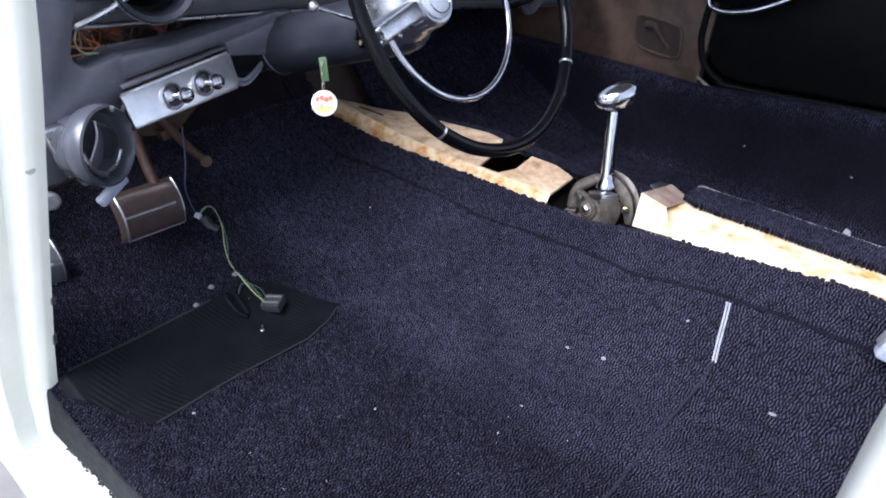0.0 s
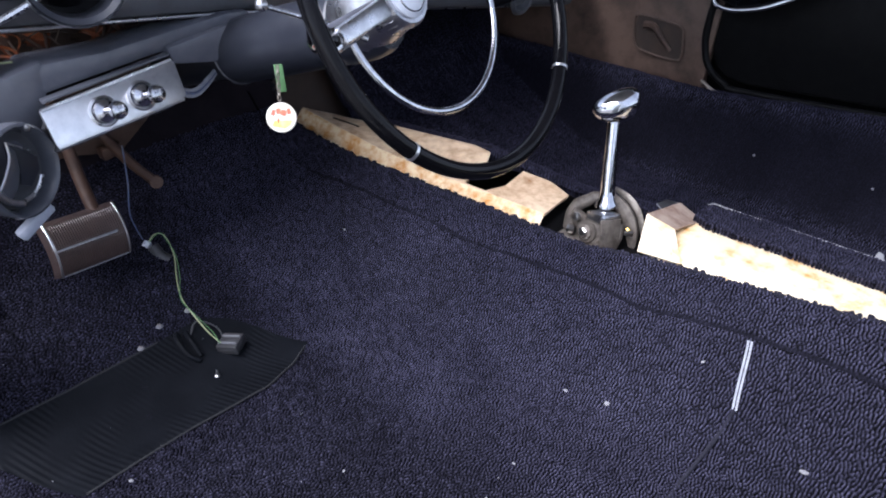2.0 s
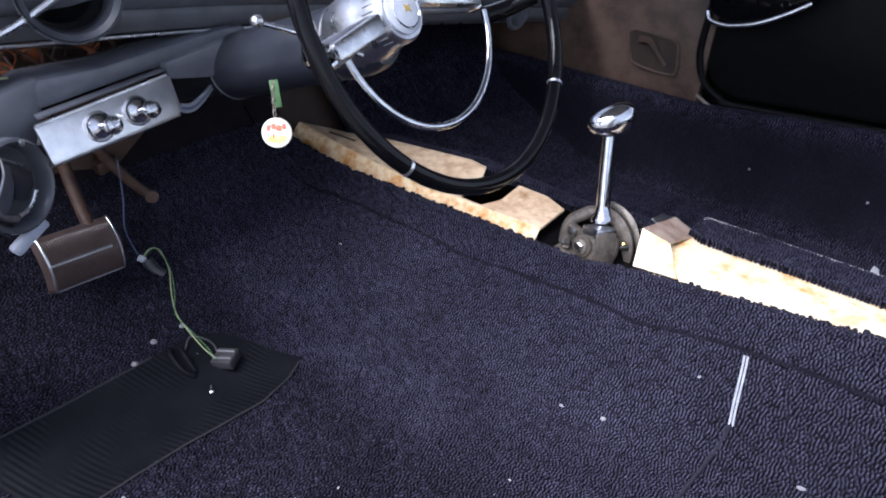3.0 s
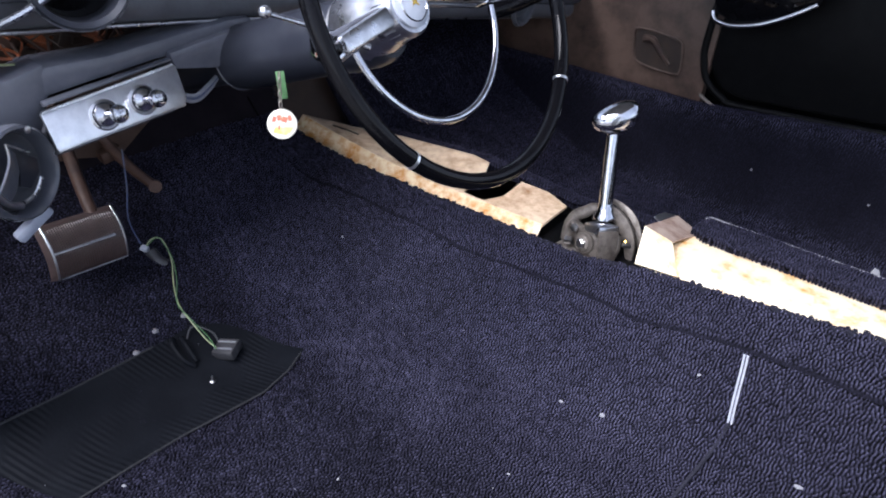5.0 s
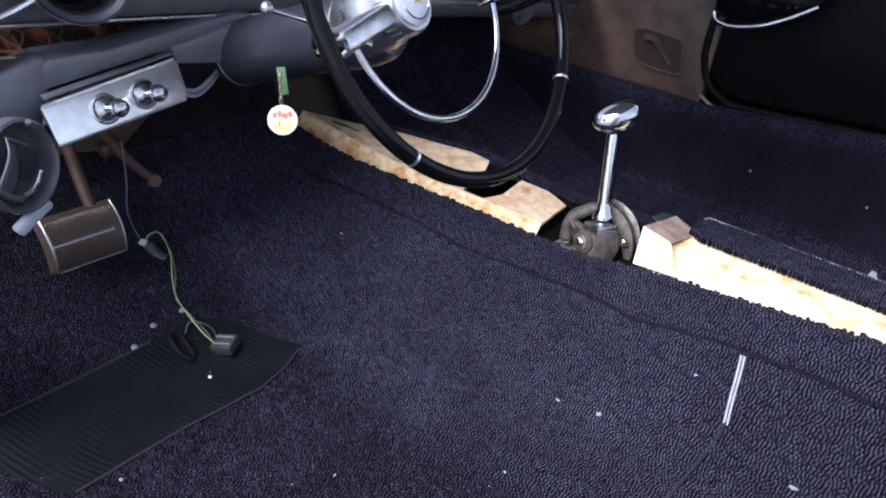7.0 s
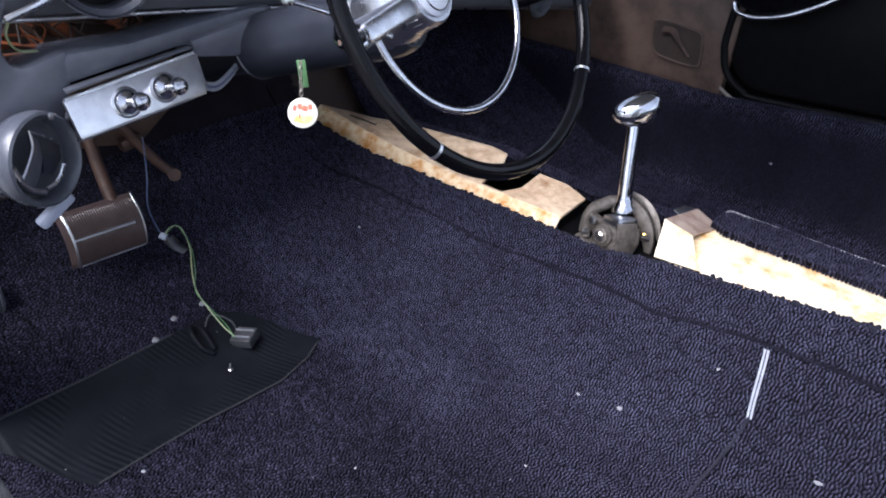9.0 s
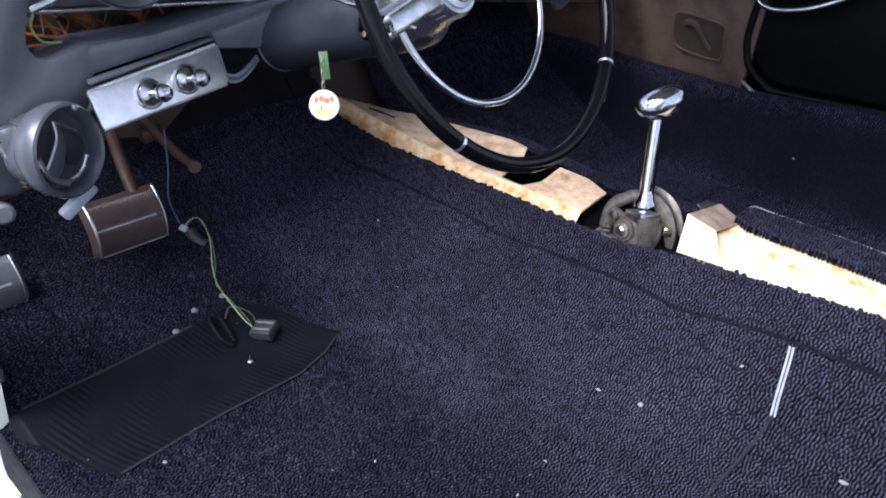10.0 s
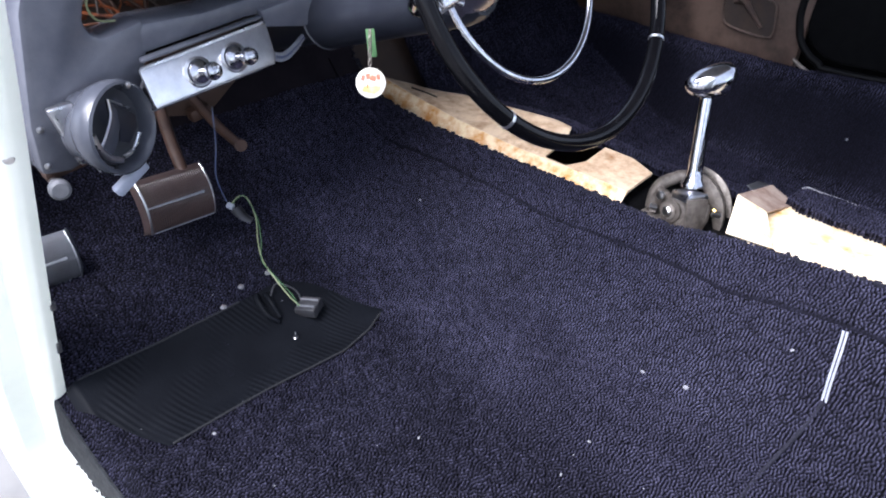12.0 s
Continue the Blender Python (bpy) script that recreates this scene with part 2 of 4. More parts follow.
def sheet(xs, ys_of, z_of, thick=0.0, bm=None):
    """A grid over stations xs; ys_of(x) gives the same number of y at each; z_of(x, y) the height."""
    bm = bm or bmesh.new()
    rows = [[bm.verts.new((x, y, z_of(x, y))) for y in ys_of(x)] for x in xs]
    for a, c in zip(rows, rows[1:]):
        for k in range(len(a) - 1):
            bm.faces.new((a[k], c[k], c[k + 1], a[k + 1]))
    if thick:
        edge = [r[0] for r in rows], [r[-1] for r in rows], rows[0], rows[-1]
        for line in edge:
            low = [bm.verts.new(v.co - Vector((0, 0, thick))) for v in line]
            for k in range(len(line) - 1):
                bm.faces.new((line[k], line[k + 1], low[k + 1], low[k]))
    return bm


def lattice(x, y, size, seed):
    """Smooth random field of about -1 to 1, with knots size apart."""
    grid = np.random.RandomState(seed).uniform(-1, 1, (512, 512))
    u, v = x / size + 200, y / size + 200
    i, j = np.floor(u).astype(int) % 511, np.floor(v).astype(int) % 511
    a, c = u - np.floor(u), v - np.floor(v)
    a, c = a * a * (3 - 2 * a), c * c * (3 - 2 * c)
    return (grid[i, j] * (1 - a) + grid[i + 1, j] * a) * (1 - c) + (grid[i, j + 1] * (1 - a) + grid[i + 1, j + 1] * a) * c


CELL = 0.0008


def loop_field(seed, n=1024, pitch=0.0044):
    """Tile of wandering worm-like loops about one pitch apart, mostly laid across the car, from -1 to 1."""
    kx, ky = np.meshgrid(np.fft.fftfreq(n, CELL), np.fft.fftfreq(n, CELL), indexing="ij")
    k = np.hypot(kx, ky) + 1e-9
    band = np.exp(-((k * pitch - 1) / 0.24) ** 2) * (0.32 + (kx / k) ** 2)
    f = np.fft.ifft2(np.fft.fft2(np.random.RandomState(seed).normal(size=(n, n))) * band).real
    return np.tanh(1.5 * f / f.std())


LOOPS = loop_field(5)


def pile(x, y, seed=3):
    """Height of the looped pile: short wandering loops, unevenly worn."""
    u, v = (x + 0.013 * seed + 5) / CELL, (y + 0.031 * seed + 5) / CELL
    i, j = np.floor(u).astype(int), np.floor(v).astype(int)
    a, c = u - i, v - j
    f = (LOOPS[i % 1024, j % 1024] * (1 - a) + LOOPS[(i + 1) % 1024, j % 1024] * a) * (1 - c) + (LOOPS[i % 1024, (j + 1) % 1024] * (1 - a) + LOOPS[(i + 1) % 1024, (j + 1) % 1024] * a) * c
    return f, 0.0027 * f * (1 + 0.3 * lattice(x, y, 0.02, seed)) + 0.0009 * lattice(x, y, 0.011, seed + 4) + 0.0014 * lattice(x, y, 0.034, seed + 7)


def piled(name, xs, ys_of, z_of, mat, thick, seed=3, coarse=1.0):
    """A carpet sheet with its pile as real relief and a turned-down edge."""
    rows = [(x, ys_of(x)) for x in xs]
    n, m = len(rows), len(rows[0][1])
    px = np.array([[x] * m for x, _ in rows])
    py = np.array([ys for _, ys in rows])
    pz = np.array([[z_of(x, y) for y in ys] for x, ys in rows])
    # the loops keep their size over slopes: lengths along the cloth
    dy, dz = np.diff(py, axis=1), np.diff(pz, axis=1)
    run = np.concatenate([np.zeros((n, 1)), np.cumsum(np.hypot(dy, np.clip(dz, -1.2 * dy, 1.2 * dy)), axis=1)], 1)
    rise = np.concatenate([[0], np.cumsum(np.hypot(np.diff(px[:, m // 2]), np.diff(pz[:, m // 2])))])
    loops, lift = pile(np.repeat(rise[:, None], m, 1) / coarse, run / coarse, seed)
    # towards the sill the loops flatten, turn gritty and darker
    worn = np.clip((-0.42 - py) / 0.3, 0, 0.26)
    grit = np.clip(1.6 * lattice(px, py, 0.0015, seed + 11), -1, 1)
    loops = loops * (1 - 1.5 * worn) + grit * worn
    lift = lift * (1 - 0.7 * worn)
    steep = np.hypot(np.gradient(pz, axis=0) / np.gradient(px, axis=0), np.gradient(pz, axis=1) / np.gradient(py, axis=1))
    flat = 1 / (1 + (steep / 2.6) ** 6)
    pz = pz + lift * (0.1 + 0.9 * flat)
    # shade painted in: low furrows and steep faces take the dark tone
    lit_yarn = 0.14 + (1.25 * np.clip(0.5 + 0.5 * loops, 0, 1) ** 3.6 - 0.14) * flat
    pts = np.stack([px, py, pz], -1).reshape(-1, 3)
    q = np.arange(n * m).reshape(n, m)
    faces = np.stack([q[:-1, :-1], q[1:, :-1], q[1:, 1:], q[:-1, 1:]], -1).reshape(-1, 4).tolist()
    verts = pts.tolist()
    for line in (q[:, 0], q[:, -1], q[0], q[-1]):
        base = len(verts)
        verts += (pts[line] - np.array((0, 0, thick))).tolist()
        faces += [(int(line[k]), int(line[k + 1]), base + k + 1, base + k) for k in range(len(line) - 1)]
    me = bpy.data.meshes.new(name)
    me.from_pydata(verts, [], faces)
    tone = me.attributes.new("lit_yarn", "FLOAT", "POINT")
    tone.data.foreach_set("value", np.concatenate([lit_yarn.ravel(), np.full(len(verts) - lit_yarn.size, 0.3)]))
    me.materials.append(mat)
    me.shade_smooth()
    return new(name, me)


def span(a, b, n):
    return [a + (b - a) * i / (n - 1) for i in range(n)]


# ---- the floor's form ----
CUT_Z = [(-0.7, 0.20), (-0.5, 0.177), (-0.36, 0.163), (-0.217, 0.158), (0.014, 0.166), (0.10, 0.168), (0.19, 0.188), (0.33, 0.207), (0.505, 0.232), (1.1, 0.26)]
SEAM_Z = [(-0.6, 0.13), (-0.47, 0.124), (-0.235, 0.124), (-0.015, 0.126), (0.16, 0.134), (0.24, 0.146), (0.36, 0.168), (0.53, 0.181), (1.1, 0.2)]
SEAM_Y = [(-0.6, -0.20), (-0.47, -0.192), (-0.32, -0.175), (-0.158, -0.175), (-0.067, -0.182), (-0.03, -0.178), (0.0, -0.170), (0.10, -0.164), (0.165, -0.164), (0.225, -0.180), (0.29, -0.176), (0.45, -0.169), (0.54, -0.174), (1.1, -0.178)]
TOP_Z = [(-0.7, 0.165), (-0.587, 0.157), (-0.4, 0.177), (-0.208, 0.198), (0.016, 0.186), (0.236, 0.213), (0.494, 0.217), (1.1, 0.24)]


def cut_y(x):
    return -0.12 - 0.02 * step(-0.2, -0.45, x) + 0.0025 * noise.noise((x * 60, 0, 3)) + 0.002 * noise.noise((x * 17, 5, 3))


def seam_y(x):
    return lerp_table(SEAM_Y, x) + 0.0015 * noise.noise((x * 40, 2, 9)) + 0.001 * noise.noise((x * 110, 2, 9))


def pan_z(x, y):
    toe = max(0.0, -0.19 - x)
    z = 0.01 + 0.5 * toe * toe / (toe + 0.05) + 1.1 * max(0, -0.52 - x) ** 1.2
    return z + 0.0035 * noise.noise((x * 5, y * 5, 1))


def crease(x, y, x0, y0, x1, y1, height, width):
    """A soft fold along a line from (x0, y0) to (x1, y1)."""
    ux, uy = x1 - x0, y1 - y0
    k = min(1, max(0, ((x - x0) * ux + (y - y0) * uy) / (ux * ux + uy * uy)))
    d = math.hypot(x - x0 - k * ux, y - y0 - k * uy) / width
    return height * math.exp(-d * d) if d < 3 else 0.0


def driver_z(x, y):
    zs, zc, ys = lerp_table(SEAM_Z, x), lerp_table(CUT_Z, x), seam_y(x)
    floor_z = pan_z(x, y)
    if y > ys:
        k = (y - ys) / (cut_y(x) - ys)
        side = zs + 0.0022 + (zc - zs - 0.0022) * (k ** 0.85)
    else:
        side = zs * step(-0.30, ys + 0.035, y) / max(1e-6, step(-0.30, ys + 0.035, ys))
    k = 0.02
    z = max(floor_z, side) + max(0, k - abs(floor_z - side)) ** 2 / (4 * k)
    z -= 0.003 * max(0, 1 - abs(y - ys + 0.0008) / 0.0014) if x > -0.56 else 0
    if 0 < x < 0.3 and -0.4 < y < -0.12:
        z += crease(x, y, 0.068, -0.18, 0.142, -0.288, 0.0035, 0.007) - crease(x, y, 0.080, -0.18, 0.154, -0.288, 0.003, 0.007)
        z += crease(x, y, 0.05, -0.36, 0.222, -0.256, 0.003, 0.010)
    return z - 0.02 * step(-0.86, -0.885, y)


def passenger_z(x, y):
    top = lerp_table(TOP_Z, x) - 0.006
    side = top * step(0.36, 0.0, y)
    rise = 0.21 * step(0.53, 0.61, y) + 0.10 * max(0, x) * step(0.5, 0.62, y)
    return max(pan_z(x, y), side, rise)


# ---- the setting ----
xs = span(-0.74, 1.06, 300)
ground = tagged(link("ground", sheet(span(-60, 60, 13), lambda x: span(-60, 60, 13), lambda x, y: -0.42), GROUND), "pale grey concrete yard under the car", "ground", kind="structure")

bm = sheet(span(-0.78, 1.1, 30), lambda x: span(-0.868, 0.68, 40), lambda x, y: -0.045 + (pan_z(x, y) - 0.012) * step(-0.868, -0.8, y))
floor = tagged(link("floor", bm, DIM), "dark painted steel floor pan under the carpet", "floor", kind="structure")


def metal_z(x, y):
    """Skin of the bare tunnel between the cut edge of the carpet and its crown."""
    zc, zt = lerp_table(CUT_Z, x) - 0.012, lerp_table(TOP_Z, x)
    fold = min(zt, zc + 0.026) if x > 0.1 else zc + 0.026
    if y < -0.122:
        return zc - (-0.122 - y) * 1.2
    if y < -0.100:
        return zc + (fold - zc) * (y + 0.122) / 0.022
    if y < 0.0:
        return fold + (zt - fold) * (y + 0.100) / 0.100 + 0.001 * noise.noise((x * 30, y * 30, 2))
    return zt - 2.2 * y * y / 0.2 - 0.25 * y


FAR_Y = [(-0.56, -0.094), (-0.528, -0.042), (-0.42, 0.008), (-0.226, 0.018), (-0.165, 0.004), (-0.1502, -0.034), (-0.15, -0.096), (-0.105, -0.096), (-0.0848, -0.066), (-0.0846, -0.010), (-0.03, -0.006), (0.016, -0.022)]


def far_y(x):
    """Far edge of the bare strip ahead of the gear lever, with its torn notch."""
    return lerp_table(FAR_Y, x)


xf = sorted(span(-0.56, 0.016, 80) + [-0.1502, -0.15, -0.105, -0.0848, -0.0846])
bm = sheet(xf, lambda x: span(-0.0995, far_y(x), 14), metal_z, 0.004)
tunnel = tagged(link("tunnel_front", bm, CREAM_RUST_SHADE), "stained cream-painted steel gearbox tunnel with rust and painted shade", "tunnel", kind="structure")
bm = tube([(-0.50, -0.074, metal_z(-0.50, -0.074) + 0.0006), (-0.475, -0.066, metal_z(-0.475, -0.066) + 0.0006), (-0.44, -0.062, metal_z(-0.44, -0.062) + 0.0006)], 0.0022, 6)
part("slit", bm, DIM, tunnel, "narrow dark slit in the steel")
bm = sheet(xf, lambda x: span(-0.143, -0.0985, 10), metal_z)
part("tunnel_flank", bm, CREAM_EDGE, tunnel, "yellowed rusty edge of the tunnel")
bm = sheet(span(0.205, 1.06, 60), lambda x: span(-0.143, 0.06, 22), metal_z, 0.004)
tunnel_rear = tagged(link("tunnel_rear", bm, CREAM), "bare cream-painted steel tunnel strip behind the gear lever", "tunnel", kind="structure")
bm = sheet(span(0.0, 0.22, 20), lambda x: span(-0.165, 0.10, 16), lambda x, y: metal_z(x, y) - 0.03 - 0.02 * step(0.02, 0.05, x) * step(0.2, 0.17, x))
tagged(link("tunnel_well", bm, VINYL), "dark sunken well round the gear lever", "tunnel", kind="structure")

# side of the driver's door opening: front pillar, sill, rear pillar
# edge of the opening seen from outside, as (x, z)
edge = [(-0.05, 0.72), (-0.085, 0.58), (-0.205, 0.30), (-0.285, 0.11), (-0.325, -0.005), (-0.338, -0.06), (-0.325, -0.095), (-0.26, -0.105), (0.0, -0.095)]
fine = []
for i in range(len(edge) - 1):
    p0, p1, p2, p3 = (Vector(edge[max(0, min(len(edge) - 1, i + k))]) for k in (-1, 0, 1, 2))
    for k in range(5):
        t = k / 5
        fine.append(0.5 * ((2 * p1) + (p2 - p0) * t + (2 * p0 - 5 * p1 + 4 * p2 - p3) * t * t + (3 * p1 - p0 - 3 * p2 + p3) * t ** 3))
fine.append(Vector(edge[-1]))
bm = bmesh.new()
rows = []
for p in fine:
    inside = Vector((-0.5, -0.25)) if p.x < -0.27 and p.y < 0 else Vector((-1, 0)) if p.y > -0.06 else Vector((0, -1))
    line = []
    for push, y in ((0.0, -0.872), (0.0, -0.88), (0.002, -0.888), (0.008, -0.895), (0.03, -0.903), (0.034, -0.93), (0.05, -0.94), (0.16, -0.945)):
        q = p + inside.normalized() * push
        line.append(bm.verts.new((q.x, y, q.y)))
    rows.append(line)
for a, c in zip(rows, rows[1:]):
    for k in range(len(a) - 1):
        bm.faces.new((a[k], a[k + 1], c[k + 1], c[k]))
jamb = tagged(link("front_pillar", bm, WHITE), "pale green-white painted door jamb with worn edge", "door jamb", kind="structure")
for at, axis in (((-0.146, -0.886, 0.446), (0.8, -0.6, 0.1)), ((-0.27, -0.9405, 0.18), (0, -1, 0))):
    part("jamb_bolt", lathe([(0.0055, 0), (0.0055, 0.002), (0.004, 0.003), (0.0015, 0.0035)], along(at, axis), 14), STEEL, jamb, "zinc screw head")
for x, z, long in ((-0.2725, 0.146, 0.024), (-0.237, 0.228, 0.012)):
    part("edge_clip", box(0.006, 0.006, long, pose(x, -0.871, z, 0, 22, 0), 0.0012), PLUG, jamb, "black rubber edge clip")
bm = sheet(span(-0.30, 1.1, 15), lambda x: [-1.0, -0.965, -0.95, -0.94, -0.91, -0.885, -0.872], lambda x, y: -0.075 - 0.12 * step(-0.93, -1.0, y) + 0.002 * noise.noise((x * 9, y * 9, 4)))
tagged(link("door_sill", bm, WHITE), "pale green-white painted door sill", "door sill", kind="structure")
bm = prism([(0.557, -0.12), (0.565, 0.3), (0.555, 0.60), (0.555, 0.70), (0.70, 1.15), (0.95, 1.15), (0.95, -0.12)], 0.07, basis((0, -0.88, 0), (1, 0, 0), (0, 0, 1), (0, -1, 0)), 0.006)
tagged(link("rear_pillar", bm, WHITE), "pale green-white painted rear door pillar", "door pillar", kind="structure")

# the driver's door stands wide open on its front hinges
# out of view; angle and black card set to shade the front floor
leaf = basis((-0.42, -0.975, 0), (math.cos(radians(-88)), math.sin(radians(-88)), 0), (0, 0, 1), (math.sin(radians(-88)), -math.cos(radians(-88)), 0))
out = [(0.02, 0.62), (0.0, 0.40), (0.03, 0.12), (0.10, -0.06), (0.20, -0.09), (1.06, -0.09), (1.10, 0.30), (1.10, 0.62)]
open_door = tagged(link("door_2", prism(out, 0.07, leaf, 0.012), WHITE), "pale green-white painted driver's door, wide open out of view to shade the floor", "door", kind="structure")
part("door_card", prism([(0.07, 0.58), (0.06, 0.38), (0.09, 0.13), (0.15, -0.02), (0.22, -0.05), (1.02, -0.05), (1.05, 0.30), (1.05, 0.58)], 0.012, leaf @ pose(0, 0, -0.013), 0.004), VINYL, open_door, "black vinyl door card")

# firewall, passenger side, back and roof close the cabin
tagged(link("firewall", box(0.03, 1.62, 0.75, pose(-0.79, -0.12, 0.33), 0.004), DIM), "dark brown bare firewall behind the dash", "firewall", kind="structure")
# added panel, its width set by how much light it blocks
tagged(link("wall_left", box(0.26, 0.012, 0.86, pose(-0.665, -0.884, 0.31), 0.003), DIM), "dark cowl side panel added to keep light out of the driver's footwell", "wall", kind="structure")
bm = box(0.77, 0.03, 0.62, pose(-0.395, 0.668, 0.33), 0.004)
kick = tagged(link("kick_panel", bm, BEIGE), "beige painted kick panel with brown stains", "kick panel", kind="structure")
# passenger door with its rounded front lower corner
out = [(0.0, 0.62), (-0.012, 0.36), (-0.005, 0.30), (0.012, 0.262), (0.045, 0.238), (0.09, 0.23), (0.45, 0.26), (1.06, 0.30), (1.06, 0.62)]
bm = prism(out, 0.05, basis((-0.01, 0.66, 0), (1, 0, 0), (0, 0, 1), (0, 1, 0)), 0.008)
pdoor = tagged(link("door_1", bm, VINYL), "black vinyl passenger door panel, shut", "door", kind="structure")
part("weatherstrip", tube([(-0.018, 0.648, 0.62), (-0.03, 0.648, 0.36), (-0.022, 0.648, 0.29), (0.0, 0.648, 0.25), (0.04, 0.648, 0.225), (0.09, 0.648, 0.218), (0.45, 0.648, 0.248), (1.05, 0.648, 0.29)], 0.008), VINYL, pdoor, "black rubber weatherstrip")
part("sill_trim", tube([(-0.008, 0.632, 0.225), (0.02, 0.626, 0.212), (0.05, 0.62, 0.206), (0.085, 0.615, 0.205)], 0.0045), CAST, pdoor, "dull metal sill trim end")
# bright-edged armrest cup on the passenger door
arm = thing("armrest", "black door armrest with a chrome lower rim on the passenger door", "armrest")
part("armrest_pad", prism([(-0.03, 0.0), (-0.02, -0.03), (0.03, -0.045), (0.10, -0.03), (0.18, 0.02), (0.20, 0.10), (-0.03, 0.10)], 0.06, basis((0.005, 0.655, 0.445), (1, 0, 0), (0, 0, 1), (0, -1, 0)), 0.008), GLOSS, arm)
part("chrome_rim", tube([(-0.02, 0.598, 0.418), (-0.008, 0.594, 0.402), (0.03, 0.592, 0.398), (0.085, 0.592, 0.412), (0.135, 0.594, 0.438), (0.18, 0.598, 0.47)], 0.0055), CHROME, arm, "bright chrome rim")

# black panel added so no sky shows past the door
tagged(link("wall_right", box(1.36, 0.03, 0.66, pose(0.45, 0.735, 0.30), 0.004), VINYL), "added black panel closing the gap behind the passenger door", "wall", kind="structure")
# unseen closing panel, its height set to let light in from behind
tagged(link("wall_rear", box(0.03, 1.62, 0.5, pose(1.12, -0.1, 0.20), 0.004), VINYL), "unseen dark panel behind the front floor, kept low for light", "wall", kind="structure")

# unseen slab whose edges are set by the shade it throws
tagged(link("roof", box(1.16, 1.14, 0.03, pose(0.0, -0.05, 1.16), 0.01), SHELL), "unseen grey slab for a roof, sized to shade the cabin", "roof", kind="structure")
# unseen panel added over the window to darken the passenger side
tagged(link("wall_upper", box(0.94, 0.03, 0.56, pose(-0.11, 0.63, 0.90, 14, 0, 0), 0.004), VINYL), "added black panel blocking light at the passenger window", "wall", kind="structure")

# kick panel opening: a raised lip round a flat plate, the recess's shade painted dark
vent_box = thing("kick_vent", "square recess in the beige kick panel with torn metal inside", "vent opening")
lip = [(-0.197, 0.645, 0.335), (-0.115, 0.645, 0.333), (-0.085, 0.645, 0.325), (-0.077, 0.645, 0.30), (-0.072, 0.645, 0.262), (-0.085, 0.645, 0.25), (-0.15, 0.645, 0.252), (-0.188, 0.645, 0.262), (-0.2, 0.645, 0.30)]
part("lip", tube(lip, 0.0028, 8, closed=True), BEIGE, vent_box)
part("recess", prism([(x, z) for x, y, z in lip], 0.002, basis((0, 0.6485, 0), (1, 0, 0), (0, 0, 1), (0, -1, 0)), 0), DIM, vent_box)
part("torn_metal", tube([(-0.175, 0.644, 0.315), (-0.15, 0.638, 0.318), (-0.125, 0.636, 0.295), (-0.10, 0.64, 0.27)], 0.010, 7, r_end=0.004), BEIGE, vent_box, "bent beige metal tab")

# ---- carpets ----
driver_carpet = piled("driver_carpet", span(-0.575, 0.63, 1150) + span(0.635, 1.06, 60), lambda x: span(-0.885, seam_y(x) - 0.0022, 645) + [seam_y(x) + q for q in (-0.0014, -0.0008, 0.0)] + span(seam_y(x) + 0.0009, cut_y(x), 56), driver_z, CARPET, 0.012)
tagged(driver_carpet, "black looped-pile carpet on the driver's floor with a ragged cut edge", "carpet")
rnd = random.Random(4)
bm = bmesh.new()
for i in range(620):
    x = -0.73 + 1.78 * i / 620 + rnd.uniform(-0.001, 0.001)
    r = rnd.uniform(0.0022, 0.0045)
    y = cut_y(x) + rnd.uniform(-0.003, 0.004)
    v = bmesh.ops.create_icosphere(bm, subdivisions=1, radius=r, matrix=Matrix.Translation((x, y, driver_z(x, cut_y(x)) - 0.002 + rnd.uniform(-0.002, 0.002))) @ Matrix.Diagonal((rnd.uniform(0.8, 1.5), rnd.uniform(0.8, 1.6), 1, 1)))
tufts = part("frayed_edge", bm, TUFT, driver_carpet)
tufts["kind"] = "stuff"
# dark bound edge along the sill
bm = sheet(span(-0.42, 1.06, 60), lambda x: [q + 0.005 * noise.noise((x * 7, 3, 3)) for q in (-0.8905, -0.8885, -0.887, -0.884)], lambda x, y: (lambda q: -0.070 + 0.006 * noise.noise((x * 14, 7, 7)) if q < -0.8895 else driver_z(x, -0.884) - 0.010 if q < -0.8878 else driver_z(x, -0.884) + 0.002)(y - 0.005 * noise.noise((x * 7, 3, 3))))
part("edge_binding", bm, BINDING, driver_carpet, "grey bound edge standing over the sill")
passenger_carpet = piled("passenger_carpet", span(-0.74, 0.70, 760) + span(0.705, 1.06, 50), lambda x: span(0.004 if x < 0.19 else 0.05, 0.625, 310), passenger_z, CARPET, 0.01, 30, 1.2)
# dark sheet in place of carpet, painting the shade under the dash
bm = sheet(span(-0.74, -0.558, 60), lambda x: span(-0.885, cut_y(x), 110), lambda x, y: driver_z(x, y) - 0.003 + 0.002 * noise.noise((x * 30, y * 30, 8)))
tagged(link("toe_shade", bm, TOE_SHADE), "dark sheet painting the shade on the driver's toe board", "underlay")
tagged(passenger_carpet, "black looped-pile carpet over the passenger's floor and toe board", "carpet")


def flap_z(x, y):
    return lerp_table(TOP_Z, x) + 0.009 - 0.10 * max(0, y + 0.02) - 0.008 * step(0.07, 0.082, y)


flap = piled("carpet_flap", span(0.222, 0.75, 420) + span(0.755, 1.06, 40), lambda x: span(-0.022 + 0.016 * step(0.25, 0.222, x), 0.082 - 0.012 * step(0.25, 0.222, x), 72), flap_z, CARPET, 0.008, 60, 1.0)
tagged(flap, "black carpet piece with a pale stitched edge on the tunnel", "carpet")
